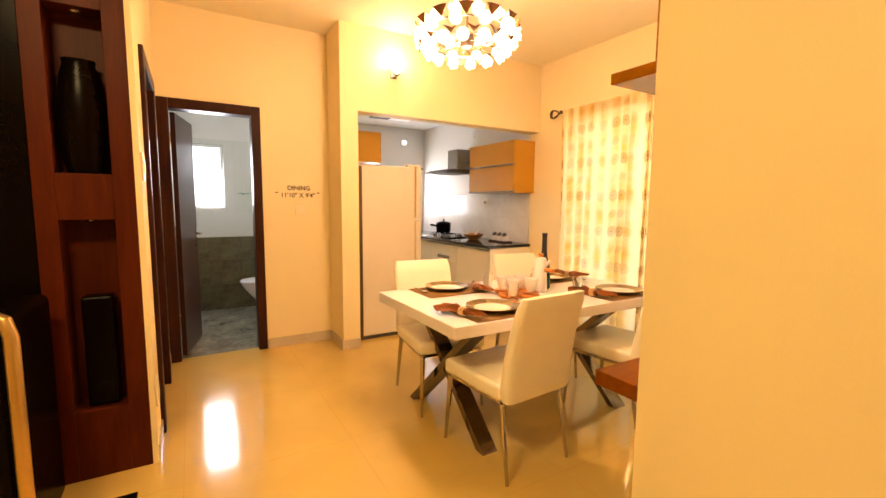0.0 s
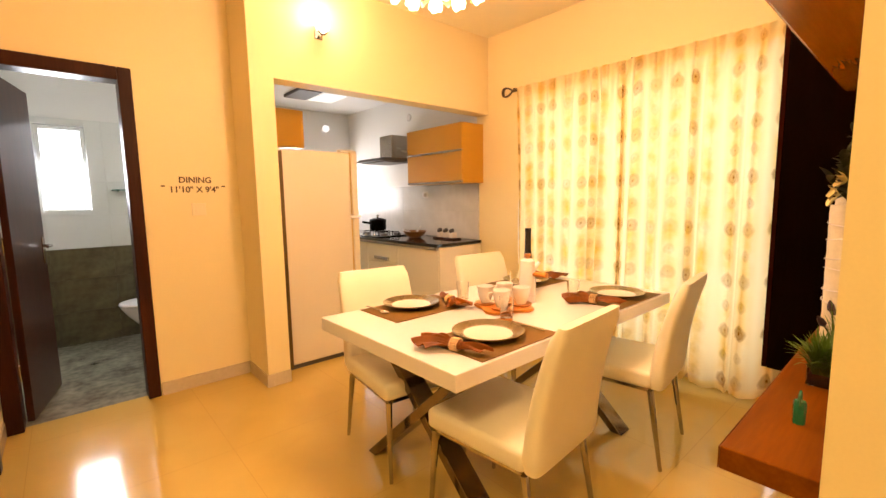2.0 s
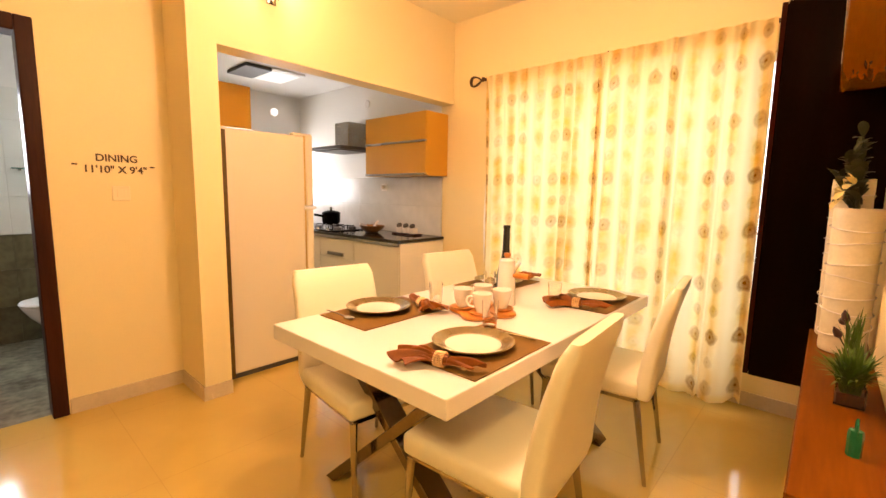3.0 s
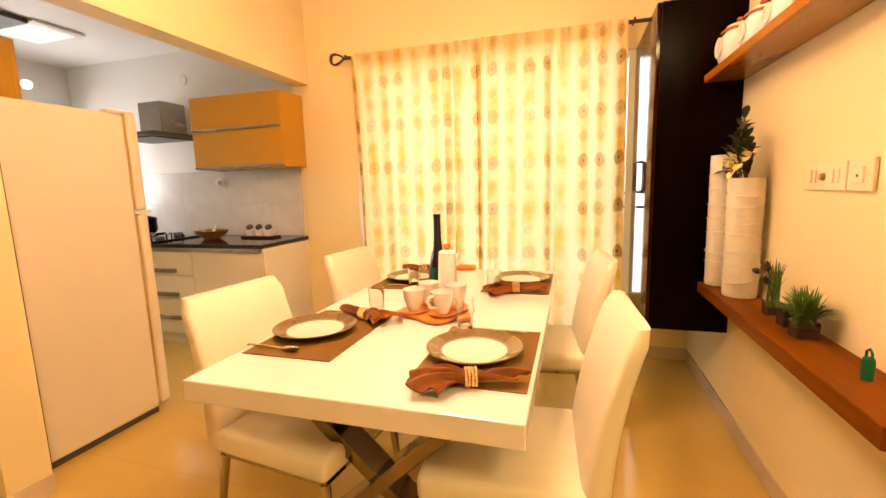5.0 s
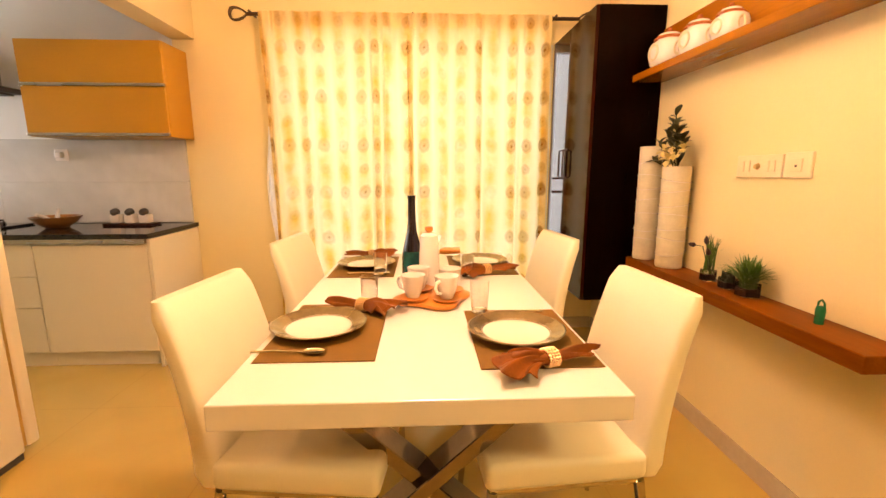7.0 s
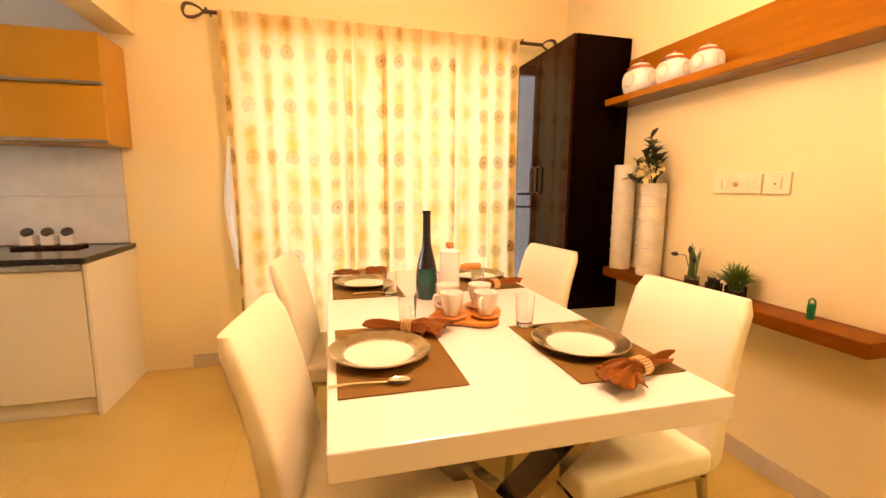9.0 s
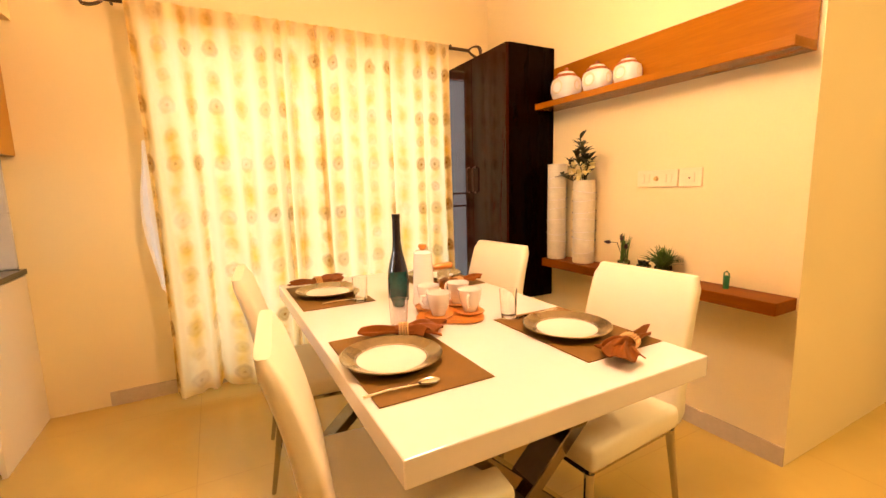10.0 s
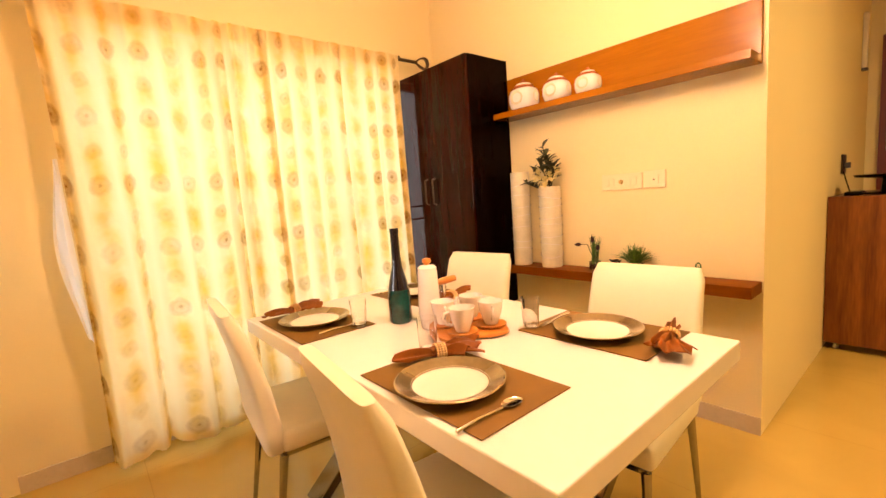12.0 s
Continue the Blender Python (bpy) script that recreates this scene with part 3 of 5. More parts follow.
# ---- curtain and rod ----
def curtain():
    root = thing("curtain", "cream translucent curtain with brown ring medallions, closed over the window", "curtain")
    rng = random.Random(3)
    for y0, y1 in ((1.44, 2.40), (2.36, 3.35)):
        bm = bmesh.new()
        uv = bm.loops.layers.uv.new("UVMap")
        nu, nv = 260, 44
        phase = [rng.uniform(0, 6.28) for _ in range(4)]
        grid, arc = [], []
        length, last = 0.0, None
        wander = [rng.uniform(0, 6.28) for _ in range(6)]

        def fold(s, low):
            """Depth of the cloth at a share of its width: wide, uneven pleats that loosen downwards."""
            turn = 2 * math.pi * (6.4 * s + 0.30 * math.sin(2 * math.pi * 1.4 * s + wander[0]) + 0.13 * math.sin(2 * math.pi * 3.7 * s + wander[1]))
            size = 0.62 + 0.38 * math.sin(2 * math.pi * 2.3 * s + wander[2] + 0.8 * low)
            sharp = math.sin(turn + phase[0] + 0.5 * low * math.sin(3 * s + phase[1]))
            return (0.020 + 0.024 * low) * size * (sharp + 0.28 * math.sin(2 * turn + wander[3])) + 0.004 * math.sin(2 * math.pi * 17 * s + wander[4] + 2 * low)

        for i in range(nu + 1):
            s = i / nu
            p = Vector((fold(s, 0.3), s * (y1 - y0), 0))
            length += (p - last).length if last is not None else 0.0
            last = p
            arc.append(length)
        for j in range(nv + 1):
            v = j / nv
            row = []
            for i in range(nu + 1):
                s = i / nu
                low = 1 - v
                head = max(0.0, (v - 0.90) / 0.10)
                foot = 0.052 + 0.010 * math.sin(2 * math.pi * 2.1 * s + wander[5]) + 0.6 * max(0.0, fold(s, 1.0))
                z = foot + (2.222 + 0.007 * math.sin(2 * math.pi * 12 * s + 1.5 * math.sin(7 * s)) - foot) * v
                x = 4.080 + fold(s, low) * (1 - 0.55 * head)
                x += 0.010 * math.sin(2 * math.pi * 3.3 * s + phase[2]) * low + 0.016 * head * math.sin(2 * math.pi * 12 * s + 1.5 * math.sin(7 * s))
                x -= 0.03 * low * low
                y = y0 + (y1 - y0) * s + 0.02 * low * math.sin(2 * math.pi * 4 * s + phase[3])
                if y1 > 3:
                    y -= 0.10 * low * s * s * (1 - 0.6 * low)
                row.append(bm.verts.new((x, y, z)))
            grid.append(row)
        for j in range(nv):
            for i in range(nu):
                f = bm.faces.new((grid[j][i], grid[j][i + 1], grid[j + 1][i + 1], grid[j + 1][i]))
                for l, (a, b) in zip(f.loops, ((i, j), (i + 1, j), (i + 1, j + 1), (i, j + 1))):
                    l[uv].uv = (0.03 + arc[a] / length * 1.385 + (2.31 if y1 > 3 else 0), 2.19 * b / nv)
        hem = bmesh.new()
        huv = hem.loops.layers.uv.new("UVMap")
        back = [[hem.verts.new(q.co + Vector((0.006, 0, 0))) for q in row] for row in grid]
        for j in range(nv):
            for i in range(nu):
                if (y1 < 3 and i < 14) or (y1 > 3 and i >= nu - 16) or j >= nv - 2 or j < 1:
                    f = hem.faces.new((back[j][i], back[j][i + 1], back[j + 1][i + 1], back[j + 1][i]))
                    for l, (a, b) in zip(f.loops, ((i, j), (i + 1, j), (i + 1, j + 1), (i, j + 1))):
                        l[huv].uv = (0.03 + arc[a] / length * 1.385 + (2.31 if y1 > 3 else 0), 2.19 * b / nv)
        bmesh.ops.delete(hem, geom=[q for q in hem.verts if not q.link_faces], context="VERTS")
        panel = part("fabric_panel", bm, CLOTH, root, smooth=True)
        part("hem", hem, CLOTH, panel, "turned double hem", smooth=True)
    # voile strip whose white and bulge stand in for daylight on the edge
    bm = bmesh.new()
    cols = []
    for j in range(25):
        v = j / 24
        z = 0.66 + 0.85 * v
        low = 1 - z / 2.2
        bulge = math.exp(-((z - 1.08) / 0.33) ** 2)
        inner = 3.335 - 0.05 * low * low
        edge = inner + 0.004 + 0.066 * bulge
        cols.append([bm.verts.new((4.115 + 0.014 * math.sin(5 * k + 2 * v) + 0.06 * k / 6 * bulge - 0.05 * low ** 3, inner + (edge - inner) * k / 6, z + (0.02 * k / 6 if j == 0 else 0))) for k in range(7)])
    for a, b in zip(cols, cols[1:]):
        for k in range(6):
            bm.faces.new((a[k], a[k + 1], b[k + 1], b[k]))
    part("daylit_voile_edge", bm, SHEER, root, "white voile edge shaped as the daylit patch", smooth=True)
    return root


curtain()


def curtain_rod():
    root = thing("curtain_rod", "dark bronze curtain rod with open loop finials", "curtain rod")
    part("rod", tubed([(4.125, 1.25, 2.215), (4.125, 3.43, 2.215)], 0.012), BRONZE, root, smooth=True)
    for y, s in ((3.43, 1), (1.25, -1)):
        pts = []
        for k in range(25):
            a = math.pi + 2 * math.pi * k / 24
            wob = 1.0 if abs(math.sin(a / 2)) > 0.3 else 0.9
            pts.append((4.125, y + s * (0.058 + 0.055 * math.cos(a) * wob), 2.215 + 0.036 * math.sin(a) * (1.0 + 0.35 * math.cos(a))))
        for dx in (-0.012, 0.0, 0.012):
            part("finial_loop", tubed([(x + dx * math.sin(math.pi * i / 24), yy, zz) for i, (x, yy, zz) in enumerate(pts)], 0.006, 8), BRONZE, root, smooth=True)
    for y in (1.40, 2.36, 3.415):
        part("bracket", tubed([(4.125, y, 2.215), (4.125, y, 2.235), (4.249, y, 2.235)], 0.007, 8), BRONZE, root, smooth=True)
    return root


curtain_rod()


# ---- tall wall cupboard and shelves ----
def tall_cupboard():
    root = thing("wall_cupboard", "tall glossy dark wenge cupboard hung above the floor beside the curtain", "cupboard")
    part("carcass", boxed(3.488, 0.990, 0.456, 4.235, 1.352, 2.085, bevel=0.002), WENGE_DARKENED, root)
    for x0, x1, hx in ((3.490, 3.888, 3.855), (3.892, 4.233, 3.935)):
        d = part("door", boxed(x0, 1.354, 0.458, x1, 1.374, 2.083, bevel=0.002), WENGE, root)
        part("handle", tubed([(hx, 1.374, 1.17), (hx, 1.400, 1.18), (hx, 1.400, 1.34), (hx, 1.374, 1.35)], 0.006, 8), BRONZE, d, "slim dark bar handle", smooth=True)
    return root


tall_cupboard()


def shelf(name, label, z0, z1, x0, x1, depth, panel=None):
    root = thing(name, label, "shelf")
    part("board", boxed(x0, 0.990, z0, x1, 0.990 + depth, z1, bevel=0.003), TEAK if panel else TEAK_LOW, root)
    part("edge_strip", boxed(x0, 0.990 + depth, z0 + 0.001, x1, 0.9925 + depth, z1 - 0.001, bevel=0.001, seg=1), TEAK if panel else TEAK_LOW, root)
    if panel:
        part("back_panel", boxed(x0, 0.990, z1, x1, 1.008, panel, bevel=0.002), TEAK, root)
    return root


shelf("wall_shelf", "orange teak floating shelf with a tall back panel", 1.688, 1.724, 2.074, 3.475, 0.168, 1.955)
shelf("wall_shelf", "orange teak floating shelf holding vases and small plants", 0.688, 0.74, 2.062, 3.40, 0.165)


# ---- kitchen: fridge, counter, cabinets ----
def fridge():
    root = thing("fridge", "tall white two-door fridge standing in the kitchen opening", "fridge")
    part("body", boxed(2.222, 4.004, 0.035, 2.80, 4.66, 1.655, bevel=0.012, seg=3), FRIDGE, root)
    part("plinth", boxed(2.225, 4.02, 0.0, 2.80, 4.64, 0.035), GREYP, root, "dark grey fridge plinth")
    part("edge_trim", boxed(2.214, 3.997, 0.02, 2.254, 4.02, 1.64), TRIM, root, "tarnished gold edge trim")
    for z0, z1 in ((0.05, 1.135), (1.155, 1.67)):
        d = part("door", boxed(2.812, 4.0, z0, 2.868, 4.66, z1, bevel=0.012, seg=3), FRIDGE, root)
        part("seal", boxed(2.80, 4.01, z0 + 0.01, 2.812, 4.65, z1 - 0.01), BRASS, d, "yellowed door seal")
        part("handle", boxed(2.868, 4.05, z1 - 0.28 if z0 < 1 else z0 + 0.04, 2.89, 4.07, z1 - 0.04 if z0 < 1 else z0 + 0.25, bevel=0.005), FRIDGE, d)
    part("hinge", boxed(2.79, 3.996, 1.136, 2.885, 4.03, 1.154), CERAMIC, root, "white middle hinge")
    part("hinge_cover", boxed(2.72, 4.01, 1.655, 2.86, 4.06, 1.676, bevel=0.005), FRIDGE, root)
    return root


fridge()


def base_cabinet(y0, y1, drawers):
    root = thing("base_cabinet", "white laminate kitchen base cabinet with steel grip profiles", "kitchen cabinet", group="kitchen base cabinets")
    part("body", boxed(3.70, y0, 0.10, 4.249, y1, 0.79), KWHITE, root)
    part("plinth", boxed(3.73, y0, 0.0, 4.249, y1, 0.10), KWHITE, root)
    edges = (0.105, 0.395, 0.59, 0.785) if drawers else (0.105, 0.785)
    for a, b in zip(edges, edges[1:]):
        d = part("drawer_front" if drawers else "door", boxed(3.682, y0 + 0.003, a + 0.002, 3.70, y1 - 0.003, b - 0.002, bevel=0.002), KWHITE, root)
        if drawers:
            part("handle", boxed(3.662, (y0 + y1) / 2 - 0.136, b - 0.172, 3.682, (y0 + y1) / 2 + 0.136, b - 0.138, bevel=0.003), STEEL, d, "recessed steel handle")
    return root


part_end = thing("end_panel", "white laminate end panel closing the kitchen counter", "panel")
part("panel", boxed(3.682, 3.938, 0.0, 4.249, 3.958, 0.815, bevel=0.002), KWHITE, part_end)
for k, (y0, y1, dr) in enumerate(((3.96, 4.62, False), (4.622, 5.22, True), (5.222, 5.80, False), (5.802, 6.54, False))):
    base_cabinet(y0, y1, dr)
wt = thing("worktop", "polished black granite kitchen worktop", "worktop")
part("slab", boxed(3.65, 3.93, 0.822, 4.249, 6.54, 0.85, bevel=0.003), GRANITE, wt)
part("grip_profile", boxed(3.664, 3.96, 0.79, 3.69, 6.53, 0.82, bevel=0.002), STEEL, wt, "steel grip profile under the edge")
structure("splashback", [(4.238, 3.96, 0.851, 4.249, 6.54, 1.43)], SPLASH, "pale grey wall tiles behind the worktop", "tiles")


def upper_cabinet():
    root = thing("upper_cabinet", "orange laminate upper cabinet with two lift-up fronts", "kitchen cabinet")
    part("carcass", boxed(3.970, 3.90, 1.43, 4.249, 4.765, 2.004, bevel=0.002), ORANGE, root)
    for z0, z1 in ((1.452, 1.728), (1.752, 2.002)):
        d = part("lift_front", boxed(3.950, 3.902, z0, 3.969, 4.763, z1, bevel=0.002), ORANGE, root)
        part("grip_profile", boxed(3.942, 3.902, z0 - 0.018, 3.965, 4.763, z0 - 0.001, bevel=0.002), STEEL, d, "aluminium grip profile")
    return root


upper_cabinet()
side = thing("upper_cabinet", "orange laminate cabinet hung high behind the fridge", "kitchen cabinet")
part("carcass", boxed(2.167, 4.45, 1.72, 2.61, 5.10, 2.03, bevel=0.002), ORANGE, side)
part("door", boxed(2.611, 4.452, 1.722, 2.63, 5.098, 2.028, bevel=0.002), ORANGE, side)


def hood():
    root = thing("cooker_hood", "brushed steel cooker hood with a square chimney", "cooker hood")
    part("chimney", boxed(4.0, 5.13, 1.76, 4.249, 5.38, 2.03, bevel=0.004), STEEL, root)
    bm = boxed(3.80, 5.0, 1.72, 4.249, 5.56, 1.755, bevel=0.006)
    part("canopy", bm, GREYP, root, "dark canopy")
    part("filter", boxed(3.83, 5.04, 1.709, 4.22, 5.52, 1.72), GREYP, root)
    part("visor", boxed(3.74, 5.0, 1.718, 3.80, 5.56, 1.732, bevel=0.003), GREYP, root, "dark glass visor")
    return root


hood()


# ---- bathroom ----
def bathroom_door():
    root = thing("bathroom_door", "dark brown veneered door standing half open into the bathroom", "door", pose(0.776, 4.33, 0.006, 0, 0, 78))
    part("leaf", boxed(0, -0.036, 0, 0.585, 0.0, 2.005, bevel=0.003), DOOR, root)
    for s, y in ((1, 0.0), (-1, -0.036)):
        h = part("handle_plate", boxed(0.515, min(y, y + s * 0.006), 0.88, 0.55, max(y, y + s * 0.006), 1.06, bevel=0.002), CHROME, root, "chrome handle plate")
        part("lever", tubed([(0.53, y, 1.0), (0.53, y + s * 0.045, 1.0), (0.42, y + s * 0.05, 1.0)], 0.009, 8), CHROME, h, smooth=True)
    for z in (0.25, 1.0, 1.75):
        part("hinge", tubed([(0.0, 0.004, z), (0.0, 0.004, z + 0.1)], 0.007, 8), STEEL, root)
    return root


bathroom_door()


def toilet():
    root = thing("toilet", "white ceramic toilet against the bathroom side wall", "toilet", pose(1.54, 5.42, 0, 0, 0, 0))
    bm = bmesh.new()
    rings = []
    for z, a, b, dx in ((0.0, 0.10, 0.10, 0.06), (0.06, 0.085, 0.09, 0.06), (0.20, 0.10, 0.11, 0.04), (0.32, 0.17, 0.165, 0.01), (0.385, 0.20, 0.18, 0.0), (0.40, 0.205, 0.185, 0.0)):
        rings.append([bm.verts.new((dx + a * math.cos(2 * math.pi * k / 28), b * math.sin(2 * math.pi * k / 28), z)) for k in range(28)])
    for p, q in zip(rings, rings[1:]):
        for k in range(28):
            bm.faces.new((p[k], p[(k + 1) % 28], q[(k + 1) % 28], q[k]))
    bm.faces.new(rings[0][::-1])
    bm.faces.new(rings[-1])
    part("bowl", bm, CERAMIC, root, smooth=True)
    bm = lathe([(0.0, 0.0), (0.2, 0.0), (0.208, 0.012), (0.2, 0.026), (0.0, 0.034)], 28)
    bmesh.ops.transform(bm, matrix=Matrix.Translation((0.0, 0, 0.402)) @ Matrix.Diagonal((1.02, 0.9, 1, 1)), verts=bm.verts)
    part("seat_lid", bm, CERAMIC, root, smooth=True)
    part("cistern", boxed(0.19, -0.19, 0.38, 0.35, 0.19, 0.78, bevel=0.02, seg=3), CERAMIC, root, smooth=True)
    part("flush_button", lathe([(0, 0.012), (0.02, 0.012), (0.022, 0.0)], 16, (0.27, 0, 0.78)), CHROME, root)
    return root


toilet()
gs = thing("glass_shelf", "small turquoise glass shelf on steel brackets", "shelf")
part("glass_plate", boxed(1.40, 5.87, 1.40, 1.80, 5.994, 1.41, bevel=0.002), glass("turquoise_glass", (0.45, 0.85, 0.78), 0.02), gs)
for x in (1.45, 1.75):
    part("bracket", tubed([(x, 5.995, 1.395), (x, 5.90, 1.395)], 0.008, 8), STEEL, gs)

# ---- living room side ----
for n, bx in (("wall_passage_end", [(0.668, 2.662, 0, 0.692, 2.82, CEIL_Z)]),):
    structure(n, bx, PAINT, "cream painted edge beside the wooden niche panel")


def niche_unit():
    root = thing("niche_unit", "tall red-brown wooden wall unit with deep open niches", "wall unit")
    y0, y1 = 2.66, 2.82
    part("stile", boxed(0.308, y0, 0, 0.384, y1, 2.79, bevel=0.002), REDWOOD, root)
    part("stile", boxed(0.584, y0, 0, 0.668, y1, 2.79, bevel=0.002), REDWOOD, root)
    for z0, z1 in ((0, 0.33), (1.217, 1.422), (2.13, 2.79)):
        part("rail", boxed(0.384, y0, z0, 0.584, y1, z1, bevel=0.002), REDWOOD, root)
    part("back_panel", boxed(0.384, y1 - 0.012, 0.33, 0.584, y1, 2.13), REDWOOD, root)
    for z in (1.217, 2.13):
        part("spotlight", lathe([(0, -0.008), (0.018, -0.008), (0.022, 0.0)], 16, (0.484, 2.73, z - 0.001)), STEEL, root)
    return root


niche_unit()
bv = thing("black_vase", "tall black glazed square vase standing in the lower niche", "vase")
part("body", boxed(0.43, 2.70, 0.332, 0.55, 2.79, 0.86, bevel=0.012), BLACKP, bv)
bv = thing("black_vase", "rounded black glazed vase standing in the upper niche", "vase")
part("body", lathe([(0, 0), (0.05, 0), (0.066, 0.08), (0.068, 0.30), (0.058, 0.42), (0.045, 0.48), (0.048, 0.50), (0.04, 0.50)], 24), BLACKP, bv, smooth=True, m=pose(0.484, 2.735, 1.423) @ Matrix.Diagonal((1.3, 0.95, 1, 1)))
pn = thing("wall_panel", "black glossy wall panel beside the niche unit", "panel")
part("panel", boxed(-1.30, 2.672, 0.0, 0.306, 2.699, 2.79, bevel=0.002), BLACKP, pn)
post = thing("armchair", "dark upholstered armchair with a rounded brass edge", "armchair")
part("side_panel", boxed(-0.40, 2.0, 0.04, 0.362, 2.55, 0.92, bevel=0.03, seg=3), BLACKP, post)
part("trim", tubed([(0.385, 1.99, 0.0), (0.385, 1.99, 0.88), (0.372, 1.995, 0.93), (0.33, 2.01, 0.95)], 0.020, 12), BRASS, post, "rounded brass edge", smooth=True)
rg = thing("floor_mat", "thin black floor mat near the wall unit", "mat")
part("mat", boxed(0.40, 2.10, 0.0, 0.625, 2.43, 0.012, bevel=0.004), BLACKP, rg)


def shoe_cabinet():
    root = thing("side_cabinet", "reddish brown wooden cabinet with dark streaked veneer on short steel feet", "cabinet")
    wv = wood("streaked_brown_veneer", (0.10, 0.026, 0.003), (0.27, 0.088, 0.010), 0.35, "z", 0.0, 0.7, spec=0.2)
    part("carcass", boxed(1.58, -1.40, 0.055, 2.052, -0.505, 1.035, bevel=0.004), wv, root)
    part("side_panel", boxed(1.575, -0.505, 0.05, 2.052, -0.487, 1.04, bevel=0.003), wv, root)
    for y0, y1 in ((-1.398, -0.955), (-0.951, -0.508)):
        d = part("door", boxed(1.56, y0, 0.06, 1.58, y1, 1.03, bevel=0.002), wv, root)
        part("handle", tubed([(1.56, (y0 + y1) / 2, 0.5), (1.535, (y0 + y1) / 2, 0.51), (1.535, (y0 + y1) / 2, 0.64), (1.56, (y0 + y1) / 2, 0.65)], 0.005, 8), STEEL, d)
    for x in (1.62, 1.99):
        for y in (-1.36, -0.54):
            part("foot", lathe([(0, 0), (0.018, 0), (0.015, 0.055), (0, 0.055)], 14, (x, y, 0)), STEEL, root)
    return root


shoe_cabinet()
tr = thing("tray_stand", "dark stepped tray stand on top of the side cabinet", "tray")
part("base", lathe([(0, 0), (0.11, 0), (0.115, 0.012), (0.03, 0.02), (0.025, 0.10), (0.16, 0.115), (0.17, 0.13), (0, 0.125)], 28, (1.80, -0.80, 1.036)), BLACKP, tr, smooth=True)
ph = thing("phone", "black cordless phone lying on the side cabinet", "phone")
part("handset", boxed(1.90, -0.78, 1.036, 1.99, -0.60, 1.062, bevel=0.01), BLACKP, ph)
part("cord", tubed([(1.95, -0.78, 1.05), (1.99, -0.86, 1.06), (2.02, -0.95, 1.13), (2.046, -1.02, 1.20)], 0.004, 8), BLACKP, ph, smooth=True)
sp = thing("socket_plate", "bronze coloured socket plate with a plug on the wall", "socket")
part("plate", boxed(2.044, -1.14, 1.18, 2.055, -0.98, 1.32, bevel=0.003), BRONZE, sp)
part("plug", boxed(2.011, -1.08, 1.22, 2.044, -1.03, 1.26, bevel=0.004), GREYP, sp)
tl = thing("tube_light", "unlit white tube light fitting standing upright on the wall", "light fitting")
part("housing", boxed(2.021, -1.86, 2.03, 2.055, -1.80, 2.47, bevel=0.008), FRIDGE, tl)
part("end_cap", boxed(2.016, -1.865, 2.01, 2.055, -1.795, 2.03, bevel=0.004), GREYP, tl)
fd = thing("front_door", "dark red wooden front door in the far wall", "door")
part("leaf", boxed(1.05, -2.299, 0, 1.97, -2.26, 2.35, bevel=0.003), wood("dark_red_door_wood", (0.10, 0.012, 0.006), (0.18, 0.026, 0.012), 0.3, "z"), fd)
part("bolt", boxed(1.90, -2.26, 1.95, 1.92, -2.245, 2.15, bevel=0.003), STEEL, fd)
part("bolt", boxed(1.90, -2.26, 1.35, 1.92, -2.245, 1.55, bevel=0.003), STEEL, fd)
for n, z in (("light_switch", 1.40), ("light_switch", 0.28)):
    q = thing(n, "ivory switch plate on the passage wall", "switch")
    part("plate", boxed(0.693, 2.68, z, 0.702, 2.79, z + 0.13, bevel=0.002), PLATESW, q)
    part("rocker", boxed(0.702, 2.71, z + 0.03, 0.706, 2.76, z + 0.10, bevel=0.001), PLATESW, q)


